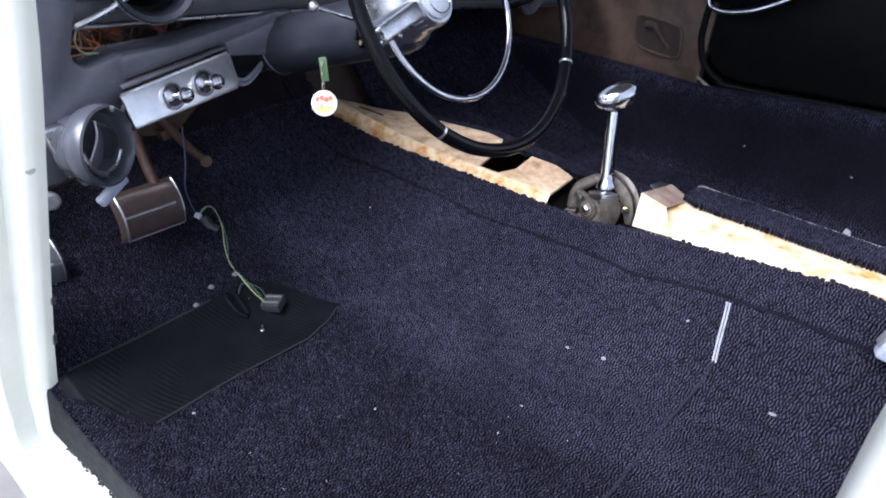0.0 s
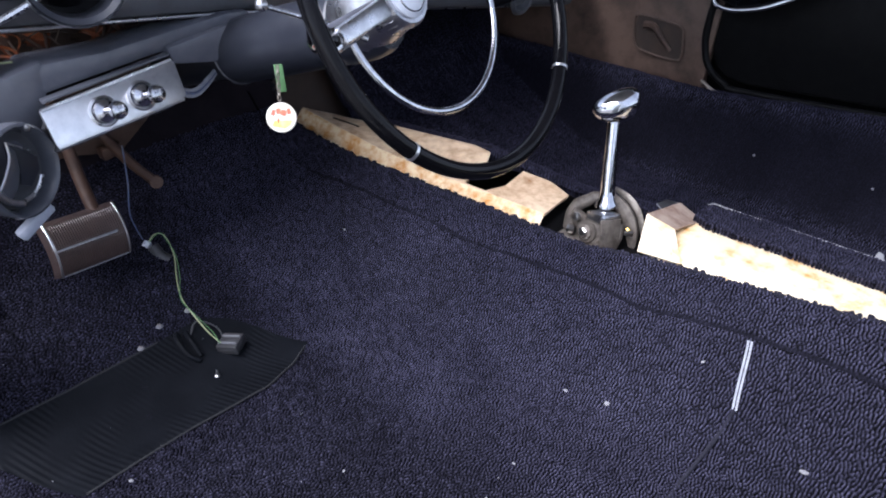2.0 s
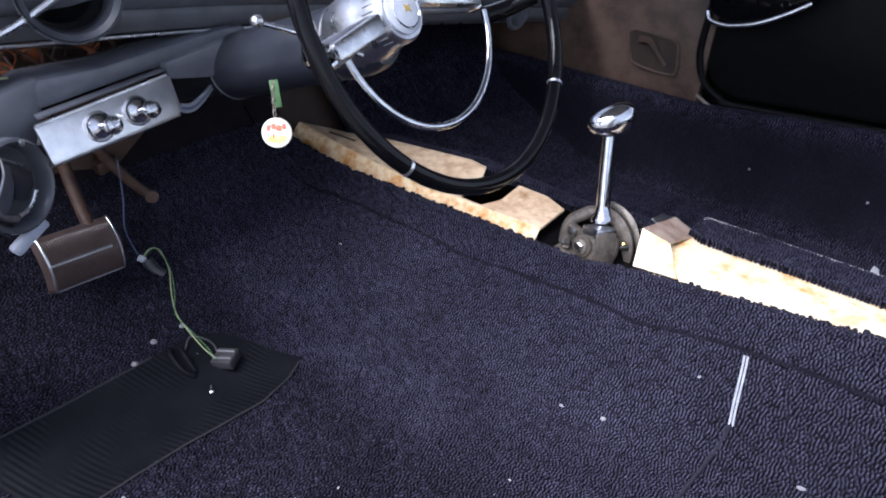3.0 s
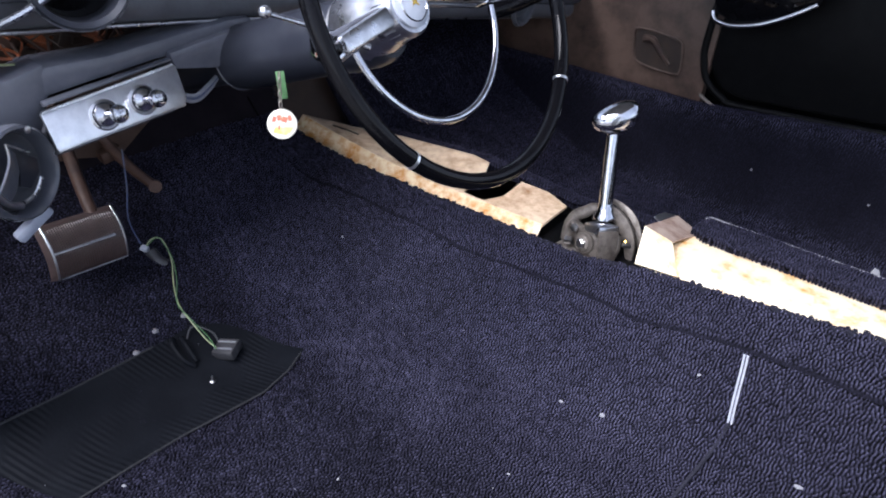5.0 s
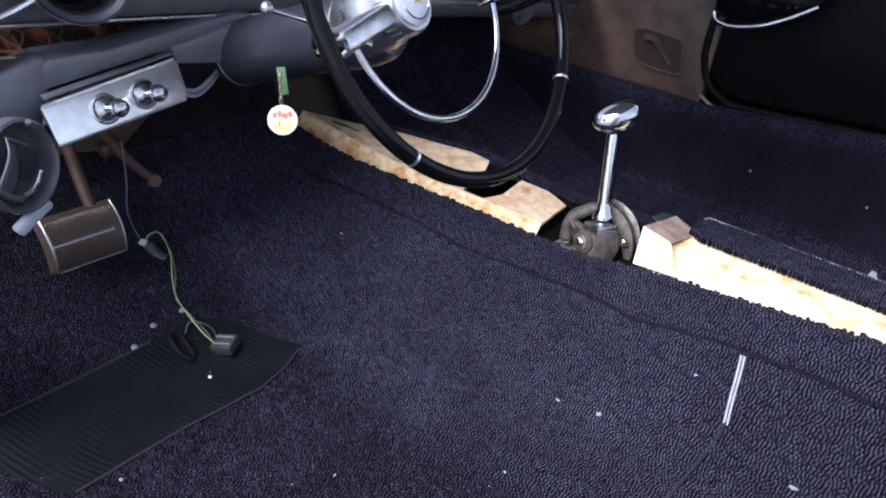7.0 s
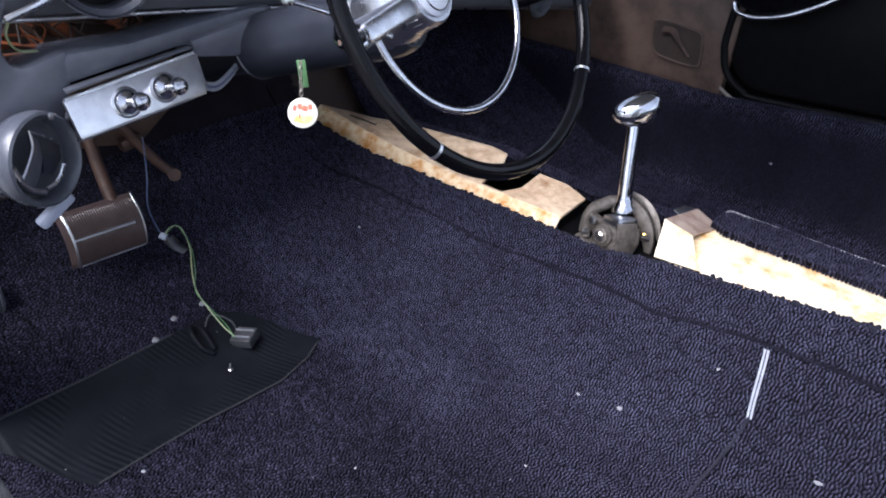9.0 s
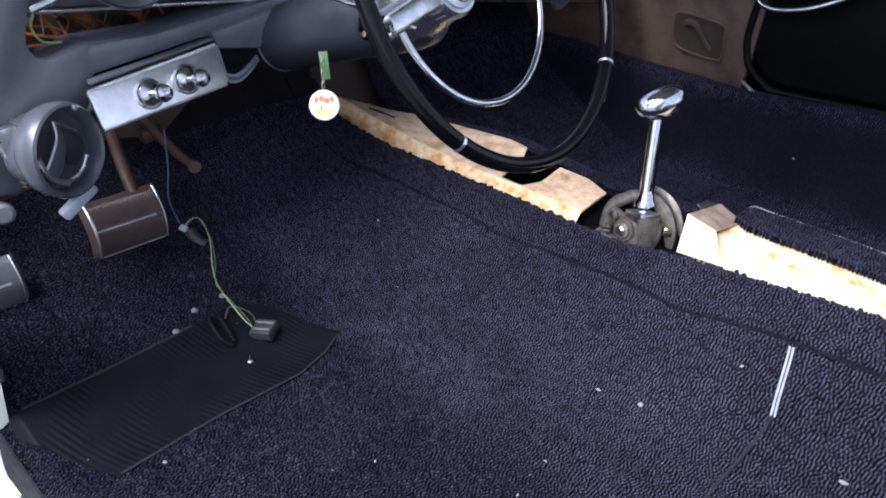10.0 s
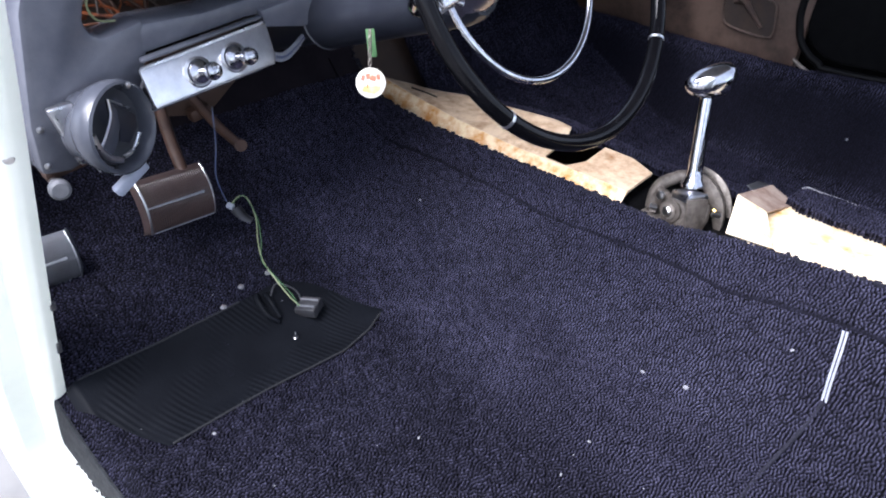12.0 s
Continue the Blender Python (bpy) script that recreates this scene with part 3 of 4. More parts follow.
line = [(0.224, 0.06, flap_z(0.224, 0.06) + 0.001), (0.228, 0.072, flap_z(0.228, 0.07)), (0.245, 0.079, flap_z(0.245, 0.076))] + [(x, 0.0815 + 0.001 * noise.noise((x * 40, 1, 1)), flap_z(x, 0.078) + 0.001) for x in span(0.27, 0.95, 24)]
part("stitching", tube(line, 0.0017, 6), THREAD, flap, "pale stitched binding")
part("tag_end", prism([(0, 0), (0.016, -0.003), (0.011, 0.011), (0.004, 0.013)], 0.002, pose(0.464, 0.083, 0.2075, 60, 0, 10), 0.0005), GREYRUB, flap, "small torn pale plastic scrap")

# ---- heel mat let into the carpet ----
def on_carpet(x, y, lift=0.0):
    return (x, y, driver_z(x, y) + lift)


heel = thing("heel_mat", "black ribbed rubber heel mat sewn into the carpet", "floor mat")


HEEL_FRONT = [(-0.90, -0.308), (-0.75, -0.303), (-0.65, -0.304), (-0.548, -0.307), (-0.511, -0.285), (-0.485, -0.252), (-0.446, -0.181)]
HEEL_BACK = [(-0.885, -0.302), (-0.815, -0.168), (-0.735, -0.166), (-0.671, -0.163), (-0.613, -0.156), (-0.548, -0.150), (-0.493, -0.160), (-0.446, -0.180)]


def heel_front(y):
    return lerp_table(HEEL_FRONT, y)


def heel_back(y):
    return lerp_table(HEEL_BACK, y)


bm = bmesh.new()
ny, nx = 330, 60
grid = []
for i in range(ny):
    y = -0.874 + 0.427 * i / (ny - 1)
    a, c = heel_front(y), heel_back(y)
    row = []
    for k in range(nx):
        x = a + (c - a) * k / (nx - 1)
        kept = step(-0.15, 0.25, noise.noise((x * 16, y * 16, 6)))
        row.append(bm.verts.new(on_carpet(x, y, 0.0034 + 0.0003 * kept * math.sin((y - 0.36 * x) * 2 * math.pi / 0.0082))))
    grid.append(row)
for a, c in zip(grid, grid[1:]):
    for k in range(nx - 1):
        bm.faces.new((a[k], a[k + 1], c[k + 1], c[k]))
part("mat", bm, RUBBER, heel)
part("stitched_edge", tube([on_carpet(heel_back(y), y, 0.0035) for y in span(-0.81, -0.455, 20)], 0.0016, 6), DARK_THREAD, heel, "dark stitched welt")
part("front_edge", tube([on_carpet(heel_front(y), y, 0.0035) for y in span(-0.87, -0.62, 14)], 0.0016, 6), DARK_THREAD, heel, "dark stitched welt")


def screw(name, at, r, label, h=0.004):
    s = thing(name, label, "screw")
    part("head", lathe([(r, 0), (r, h * 0.4), (r * 0.7, h * 0.8), (r * 0.25, h)], Matrix.Translation(at), 12), GREYRUB, s)
    part("slot", box(r * 1.5, r * 0.25, 0.0008, Matrix.Translation((at[0], at[1], at[2] + h)), 0), CAST, s)
    tagged(s, group="screws by the heel mat")
    return s


screw("screw", on_carpet(-0.324, -0.603, 0.002), 0.0048, "dull steel screw in the carpet beside the heel mat")
screw("screw", on_carpet(-0.308, -0.644, 0.002), 0.0048, "dull steel screw in the carpet beside the heel mat")
screw("screw", on_carpet(-0.325, -0.554, 0.002), 0.005, "small steel screw under the loose wires")
up = thing("standing_screw", "small bright screw standing on the heel mat", "screw")
p = on_carpet(-0.217, -0.586, 0.003)
part("head", lathe([(0.004, 0), (0.0042, 0.0015), (0.002, 0.003)], Matrix.Translation(p), 12), STEEL, up)
part("shank", lathe([(0.002, 0.002), (0.0018, 0.009), (0.0006, 0.012)], Matrix.Translation(p), 10), STEEL, up)
grom = thing("rubber_grommet", "black torn rubber grommet on the heel mat", "grommet")
part("ring", tube([on_carpet(-0.30, -0.592, 0.006), on_carpet(-0.285, -0.60, 0.012), on_carpet(-0.262, -0.60, 0.01), on_carpet(-0.25, -0.59, 0.005)], 0.0042, 8), RUBBER, grom)
part("lip", tube([on_carpet(-0.295, -0.58, 0.006), on_carpet(-0.275, -0.585, 0.014), on_carpet(-0.255, -0.585, 0.006)], 0.004, 8), RUBBER, grom)

# ---- loose wiring in the footwell ----
cable = thing("loose_wire", "thin blue and pale wire hanging from under the dash", "wire")
part("lead", tube([(-0.43, -0.55, 0.30), (-0.43, -0.553, 0.24), (-0.445, -0.552, 0.18), (-0.45, -0.538, 0.128)], 0.0011, 6), BLUEWIRE, cable)
part("terminal", box(0.012, 0.010, 0.012, pose(-0.446, -0.535, 0.118, 20, 10, 30), 0.002), CLEAR, cable, "milky plastic terminal")
har = thing("wiring_plug", "yellow and green wires with a black plug on the mat", "wiring plug")
part("boot", tube([(-0.44, -0.53, 0.115), (-0.425, -0.527, 0.102), (-0.415, -0.52, 0.095)], 0.010, 10), PLUG, har, "dark rubber boot")
w1 = [(-0.446, -0.533, 0.122), (-0.44, -0.522, 0.135), (-0.43, -0.512, 0.132), (-0.41, -0.513, 0.105), (-0.375, -0.535, 0.088), (-0.335, -0.555, 0.082), (-0.30, -0.562, 0.075), (-0.265, -0.56, 0.055), (-0.245, -0.556, 0.046)]
part("yellow_wire", tube(w1, 0.0010, 6), YELLOW, har)
part("green_wire", tube([(x + 0.004, y + 0.004 * math.sin(i * 2.1), z + 0.002) for i, (x, y, z) in enumerate(w1)], 0.0006, 6), GREEN, har)
part("grey_wire", tube([on_carpet(-0.29, -0.575, 0.006), on_carpet(-0.295, -0.56, 0.016), on_carpet(-0.275, -0.54, 0.012), on_carpet(-0.25, -0.545, 0.006)], 0.0013, 6), PLUG, har)
plug_m = pose(*on_carpet(-0.243, -0.540, 0.012), 8, -12, 25)
body = part("plug_body", box(0.034, 0.030, 0.016, plug_m, 0.002), PLUG, har)
for dy in (-0.007, 0.007):
    part("socket_rib", box(0.030, 0.003, 0.003, plug_m @ pose(0, dy, 0.009), 0.0008), GREYRUB, body)

# strip of flat cable on the carpet near the tunnel
tape = thing("flat_cable", "pale twin flat cable coming out under the carpet seam", "cable")
for d in (-0.0021, 0.0021):
    part("core", tube([on_carpet(0.379 + d, -0.177, 0.003), on_carpet(0.383 + d, -0.188, 0.003), on_carpet(0.391 + d, -0.212, 0.003), on_carpet(0.396 + d, -0.224, 0.002)], 0.0015, 6), GREYWIRE, tape)
part("ridge", tube([on_carpet(0.396, -0.222, 0.0005), on_carpet(0.390, -0.247, 0.0005), on_carpet(0.377, -0.31, 0.0005), on_carpet(0.374, -0.36, 0.0), on_carpet(0.372, -0.48, 0.0), on_carpet(0.365, -0.58, -0.001)], 0.0026, 8), TUFT, tape, "black ridge where it runs under the pile")
# near-black strand laid in the seam to paint the shade of its step
seam = [(x, seam_y(x) - 0.0008, driver_z(x, seam_y(x) - 0.0008) + 0.0004) for x in span(-0.6, 1.0, 90)]
part("seam_shade", tube(seam, 0.0013, 6), SEAM_SHADE, driver_carpet, "dark line painting the shade under the overlapping band")
rnd = random.Random(31)
bm = bmesh.new()
for i in range(180):
    x, y = rnd.uniform(-0.31, 0.4), -0.889 - abs(rnd.gauss(0, 0.0015))
    bmesh.ops.create_icosphere(bm, subdivisions=1, radius=rnd.uniform(0.0006, 0.0024), matrix=Matrix.Translation((x, y, -0.0745)) @ Matrix.Diagonal((rnd.uniform(0.7, 2.5), 1, 0.7, 1)))
tagged(link("sill_crumbs", bm, PLUG), "black crumbs of old rubber along the sill", "debris", kind="stuff")

# ---- gear lever ----
lever = thing("gear_lever", "chrome floor gear lever with T-shaped knob and greasy base", "gear lever")
K, B = Vector((0.062, -0.01, 0.352)), Vector((0.093, -0.042, 0.204))
ax = (K - B).normalized()
part("shaft", tube([B, K], 0.0122, 18, r_end=0.0102), CHROME, lever)
kn = along(K, (K - B), (0.75, 0.6, 0.0))
bm = bmesh.new()
bmesh.ops.create_uvsphere(bm, u_segments=28, v_segments=18, radius=1)
for v in bm.verts:
    x, y, z = v.co
    v.co = (x * 0.039 * (1 - 0.10 * x), y * 0.023, (z if z < 0 else z * 0.85) * 0.027 + 0.005 * x * x)
bmesh.ops.transform(bm, matrix=kn @ pose(0.006, 0, 0.004, 0, -24, 0), verts=bm.verts)
knob = part("knob", bm, CHROME, lever, "polished chrome T-shaped knob")
part("knob_button", box(0.030, 0.012, 0.003, kn @ pose(0.003, 0, 0.0220, 0, -24, 0), 0.001), CHROME_DULL, knob)
part("shaft_foot", lathe([(0.0122, 0.022), (0.0135, 0.010), (0.0185, 0.002), (0.019, -0.004)], along(B, ax), 20), CHROME, lever, "flared foot of the shaft")
yoke = along(B + Vector((0.008, -0.026, -0.001)), ax, (0.85, -0.5, 0))
part("yoke", box(0.043, 0.038, 0.014, yoke @ pose(0, 0.002, -0.006), 0.0035), CHROME_DULL, lever, "bright folded top of the lever fork")
part("fork_cheek", prism([(-0.014, -0.062), (0.014, -0.062), (0.019, -0.03), (0.019, 0.0), (-0.019, 0.0)], 0.005, basis(yoke @ Vector((0.0185, 0.0, -0.006)), yoke.to_3x3() @ Vector((0, 1, 0)), yoke.to_3x3() @ Vector((0, 0, 1)), yoke.to_3x3() @ Vector((1, 0, 0))), 0.0015), GREASE, lever, "greasy cheek of the fork")
AXIS = (-0.25, -1, 0.15)
part("drum", lathe([(0.027, -0.03), (0.027, -0.006), (0.024, -0.002), (0.019, 0.0), (0.018, 0.004), (0.013, 0.005)], along((0.085, -0.078, 0.167), AXIS), 30), GREASE, lever, "greasy pivot drum")
part("washer", lathe([(0.0125, 0.0), (0.0125, 0.002), (0.009, 0.0025)], along((0.084, -0.0835, 0.168), AXIS), 24), CAST, lever)
part("pivot_bolt", lathe([(0.0085, 0), (0.0085, 0.005), (0.006, 0.007)], along((0.083, -0.0860, 0.1685), AXIS), 6), STEEL, lever, "bright hexagon bolt")
part("pivot_nut", lathe([(0.007, 0), (0.007, 0.005), (0.004, 0.006)], along((0.064, -0.080, 0.187), AXIS), 6), STEEL, lever)


def crescent(name, cx, cz, r0, r1, a0, a1, y, thick, mat, label):
    """A curved flat plate round the pivot, narrowing to its ends."""
    n = 16
    out = [(r1 * math.cos(radians(a)), r1 * math.sin(radians(a))) for a in span(a0, a1, n)]
    inn = [((r0 + (r1 - r0) * 0.5 * abs(2 * q - 1) ** 3) * math.cos(radians(a0 + (a1 - a0) * q)), (r0 + (r1 - r0) * 0.5 * abs(2 * q - 1) ** 3) * math.sin(radians(a0 + (a1 - a0) * q))) for q in span(1, 0, n)]
    return part(name, prism(out + inn, thick, basis((cx, y, cz), (1, 0, 0), (0, 0.25, 1), (0, -1, 0.25)), 0.002), mat, lever, label)


crescent("rear_quadrant", 0.088, 0.150, 0.046, 0.068, -5, 88, -0.036, 0.009, GREASE, "worn brown curved guide plate")
crescent("back_plate", 0.090, 0.152, 0.054, 0.066, 5, 100, -0.014, 0.004, CAST, "bright edge of the plate behind")
part("quadrant", tube([(0.046, -0.062, 0.150), (0.044, -0.057, 0.174), (0.050, -0.051, 0.192), (0.062, -0.045, 0.202), (0.072, -0.038, 0.209), (0.088, -0.032, 0.208)], 0.0115, 10, r_end=0.009), GREASE, lever, "greasy brown curved selector rod")
part("cable_grommet", box(0.030, 0.016, 0.034, pose(0.056, -0.060, 0.172, 20, 25, 10), 0.006), GREASE, lever)
part("link_arm", tube([(0.104, -0.078, 0.150), (0.112, -0.072, 0.172), (0.118, -0.062, 0.196)], 0.010, 8, r_end=0.007), GREASE, lever)
part("link_arm", tube([(0.128, -0.074, 0.150), (0.132, -0.066, 0.170), (0.126, -0.056, 0.188)], 0.008, 8), GREASE, lever)
part("guide_pin", lathe([(0.005, 0), (0.005, 0.003), (0.003, 0.004)], along((0.139, -0.047, 0.176), (0.2, -1, 0.4)), 12), GOLD, lever, "small brass pin")
part("base_flange", prism([(-0.07, -0.06), (0.07, -0.06), (0.07, 0.05), (-0.07, 0.05)], 0.004, pose(0.088, -0.04, 0.139), 0.001), CAST, lever)
part("clip", box(0.012, 0.012, 0.010, pose(0.056, -0.080, 0.160, 10, 0, 20), 0.002), STEEL, lever)
part("clip", box(0.014, 0.006, 0.008, pose(0.150, -0.07, 0.186, 10, 0, 20), 0.002), STEEL, lever)

# bracket plate behind the lever
br = thing("console_bracket", "cream and brown stained folded steel bracket on the tunnel", "bracket")


def folded(pts, t, mat, name):
    bm = bmesh.new()
    bm.faces.new([bm.verts.new(p) for p in pts])
    bmesh.ops.recalc_face_normals(bm, faces=bm.faces)
    r = bmesh.ops.solidify(bm, geom=bm.faces[:], thickness=t)
    return part(name, bm, mat, br, smooth=False)


folded([(0.174, -0.08, 0.235), (0.186, -0.1195, 0.192), (0.252, -0.1195, 0.199), (0.217, -0.07, 0.221)], 0.003, CREAM, "front_face")
folded([(0.174, -0.079, 0.236), (0.217, -0.069, 0.222), (0.232, 0.0, 0.212), (0.222, 0.02, 0.208), (0.189, 0.02, 0.221)], 0.003, PLATE, "top_face")
folded([(0.168, -0.03, 0.229), (0.170, 0.01, 0.221), (0.19, 0.02, 0.218), (0.186, -0.04, 0.226)], 0.002, ALU, "tab")

# ---- steering wheel ----
N = Vector((0.874, 0, 0.486)).normalized()
WC = Vector((-0.0329, -0.326, 0.558))
WM = basis(WC, (0, 1, 0), (-N.z, 0, N.x), N)
wheel = thing("steering_wheel", "black two-spoke steering wheel with chrome horn ring", "steering wheel", m=WM)
R = 0.2155


def ring(r, tube_r, a0, a1, z=0.0, n=60, flat=1.0):
    closed = abs(a1 - a0) > 359
    bm = bmesh.new()
    sides = 14
    rows = []
    m = n if closed else n + 1
    for i in range(m):
        a = radians(a0 + (a1 - a0) * i / n)
        rows.append([bm.verts.new(((r + tube_r * math.cos(q)) * math.cos(a), (r + tube_r * math.cos(q)) * math.sin(a), z + flat * tube_r * math.sin(q))) for q in (2 * math.pi * k / sides for k in range(sides))])
    for i in range(n):
        a, c = rows[i], rows[(i + 1) % m]
        for k in range(sides):
            bm.faces.new((a[k], a[(k + 1) % sides], c[(k + 1) % sides], c[k]))
    if not closed:
        bm.faces.new(rows[0]), bm.faces.new(rows[-1])
    return bm


rim = part("rim", ring(R, 0.0098, 0, 360, n=96), GLOSS, wheel)
for a in (225.5, 321.5):
    part("rim_band", ring(R, 0.0103, a - 0.45, a + 0.45, n=3), ALU, rim, "thin chrome band")
part("horn_ring", ring(0.1345, 0.0048, 192, 355, -0.05, 60, 0.8), CHROME, wheel, "bright chrome horn half-ring")


# hub cup, cap and ribbed bell
hub = part("hub_cup", lathe([(0.046, -0.16), (0.050, -0.135), (0.043, -0.105), (0.038, -0.088), (0.0375, -0.066), (0.034, -0.061)], pose(-0.01, 0.012, 0), 40), CHROME_DULL, wheel, "satin chrome hub cup")
part("hub_cap", lathe([(0.029, -0.062), (0.029, -0.058), (0.022, -0.054), (0.010, -0.052)], pose(-0.01, 0.012, 0), 40), CLEAR, hub, "clear plastic horn cap")
part("emblem", prism([(-0.006, -0.004), (0.0, -0.002), (0.006, -0.005), (0.003, 0.001), (0.006, 0.005), (0.0, 0.003), (-0.005, 0.005), (-0.003, 0.0)], 0.001, pose(-0.01, 0.012, -0.052), 0), GOLD, hub, "small gold emblem")
for k in range(26):
    a = 2 * math.pi * k / 26
    part("flute", box(0.0022, 0.0022, 0.034, pose(-0.01 + 0.0374 * math.cos(a), 0.012 + 0.0374 * math.sin(a), -0.088), 0.0006, seg=1), CHROME_DULL, hub)
part("cap_ring", lathe([(0.0205, -0.0545), (0.0218, -0.0530), (0.0230, -0.0545)], pose(-0.01, 0.012, 0), 36, cap=False), CHROME, hub, "thin chrome ring")
# spokes: bright faceted arms, dark underneath, out to the rim
for s, y0, y1 in ((-1, 0.0, -0.022), (1, 0.02, 0.0)):
    arm_m = Matrix.Translation((s * 0.092 - 0.006, (y0 + y1) / 2 + 0.004, -0.058)) @ Matrix.Rotation(math.atan2(y1 - y0, s * 0.10) if s > 0 else math.atan2(y0 - y1, 0.10), 4, "Z")
    sp = part("spoke", prism([(-0.062, -0.014), (-0.062, 0.018), (0.050, 0.012), (0.050, -0.010)] if s > 0 else [(-0.046, -0.011), (-0.046, 0.010), (0.040, 0.013), (0.040, -0.012)], 0.018, arm_m @ pose(0, 0, -0.008), 0.004), CHROME_DULL, wheel, "satin chrome spoke")
    part("spoke_root", prism([(-0.05, -0.017), (-0.05, 0.017), (0.05, 0.014), (0.05, -0.012)], 0.012, arm_m @ pose(0, 0, -0.022), 0.003), DASH, wheel, "black spoke back")
    part("spoke_block", box(0.016, 0.026, 0.022, arm_m @ pose(s * 0.052, 0.0, -0.006), 0.004), CHROME, wheel)
    part("spoke_tip", tube([(s * 0.15, -0.018, -0.062), (s * 0.18, -0.018, -0.045), (s * 0.205, -0.014, -0.012)], 0.012, 10), GLOSS, wheel)

# ---- steering column ----
col = thing("steering_column", "dark blue-grey steering column with a stepped collar", "steering column")
CA, CB = WC - N * 0.125, Vector((-0.40, -0.362, 0.402))
CD = (CB - CA).normalized()
cm = along(CA, CD)
LC = (CB - CA).length
part("upper_tube", lathe([(0.038, -0.01), (0.044, 0.0), (0.048, 0.02), (0.047, LC - 0.002), (0.045, LC)], cm, 40), COLUMN, col)
part("seam_ring", lathe([(0.0482, 0.052), (0.0492, 0.0535), (0.0492, 0.0545), (0.0482, 0.056)], cm, 40, cap=False), DASH_LITE, col)
part("collar_edge", lathe([(0.047, LC - 0.004), (0.0485, LC - 0.002), (0.047, LC + 0.001)], cm, 40, cap=False), DASH_LITE, col, "pale edge of the column tube")
part("lower_tube", lathe([(0.036, LC), (0.034, LC + 0.3)], cm, 30), COLUMN, col)
sig = thing("turn_signal_lever", "chrome turn signal lever with a round pale knob on the column", "lever")
part("stalk", tube([(-0.10, -0.395, 0.495), (-0.13, -0.43, 0.512), (-0.165, -0.487, 0.533)], 0.0042, 10, r_end=0.003), CHROME, sig)
bm = bmesh.new()
bmesh.ops.create_uvsphere(bm, u_segments=20, v_segments=12, radius=0.0072, matrix=Matrix.Translation((-0.167, -0.494, 0.536)))
part("ball", bm, CHROME_DULL, sig, "pale milky ball end")

# ---- key with fob ----
fob = thing("key_fob", "round white key fob with red and yellow print, on chain", "key fob")
tx, ty, tz = -0.2, -0.45, 0.382
face = Vector((0.62, -0.60, 0.35)).normalized()
fm = along((tx, ty, tz), face, (0.7, 0.7, 0))
part("disc", lathe([(0.018, -0.002), (0.0192, -0.001), (0.0192, 0.001), (0.018, 0.002)], fm, 36), TAGWHITE, fob)
for i in range(4):
    part("print_bar", box(0.0045 + 0.0012 * (i % 3), 0.007, 0.0006, fm @ pose(-0.010 + 0.0065 * i, 0.006 + 0.002 * (i % 2), 0.0022, 0, 0, 25 * (i % 2) - 14), 0), TAGRED, fob, "red print")
part("print_patch", prism([(-0.012, -0.011), (0.004, -0.014), (0.011, -0.010), (0.014, -0.003), (-0.009, -0.004)], 0.0006, fm @ pose(0, 0, 0.0019), 0), TAGYELLOW, fob, "pale yellow print")
part("print_mark", box(0.002, 0.006, 0.0006, fm @ pose(-0.004, -0.004, 0.003), 0), TAGRED, fob)
for i in range(6):
    part("chain_link", tube([(tx + 0.001 + 0.002 * math.cos(a) * (i % 2), ty - 0.002 + 0.0022 * math.cos(a) * (1 - i % 2), tz + 0.027 + i * 0.0075 + 0.0048 * math.sin(a)) for a in (2 * math.pi * k / 8 for k in range(8))], 0.0009, 5, closed=True), CAST, fob)
part("ribbon", box(0.0012, 0.011, 0.036, pose(tx - 0.012, ty + 0.012, tz + 0.046, 6, 0, -45), 0.0004), GREEN, fob, "green ribbon tab")

# ---- dashboard ----
XD = -0.36
dash = thing("dashboard", "blue-black painted dashboard with an empty instrument opening", "dashboard")
DM = basis((XD, 0, 0), (0, 1, 0), (0, 0, 1), (1, 0, 0))


def dpart(name, outline, depth, mat, off=0.0, bevel=0.004, label=""):
    return part(name, prism(outline, depth, DM @ pose(0, 0, off - depth), bevel), mat, dash, label)


# end panel beside the pillar, with the rounded corner of the opening
dpart("end_panel", [(-0.765, 0.62), (-0.770, 0.53), (-0.786, 0.49), (-0.806, 0.37), (-0.808, 0.31), (-0.775, 0.305), (-0.70, 0.33), (-0.665, 0.40), (-0.655, 0.432), (-0.655, 0.462), (-0.70, 0.451), (-0.712, 0.452), (-0.720, 0.460), (-0.722, 0.472), (-0.712, 0.505), (-0.69, 0.56), (-0.675, 0.62)], 0.05, DASH, 0.0, 0.007)
dpart("lower_rail", [(-0.67, 0.458), (-0.58, 0.457), (-0.49, 0.466), (-0.40, 0.474), (-0.36, 0.472), (-0.36, 0.446), (-0.44, 0.440), (-0.52, 0.438), (-0.67, 0.420)], 0.06, DASH, 0.0, 0.008)
dpart("rail_lip", [(-0.672, 0.421), (-0.58, 0.432), (-0.505, 0.4415), (-0.505, 0.4385), (-0.58, 0.4285), (-0.672, 0.4165)], 0.010, DASH, 0.012, 0.001)
dpart("column_shroud", [(-0.505, 0.448), (-0.40, 0.462), (-0.335, 0.462), (-0.335, 0.418), (-0.40, 0.413), (-0.44, 0.414), (-0.498, 0.424)], 0.05, DASH, 0.01, 0.006)
dpart("under_tray", [(-0.67, 0.362), (-0.50, 0.386), (-0.49, 0.37), (-0.50, 0.362), (-0.67, 0.345)], 0.08, DASH, -0.005, 0.003, "dark under edge")
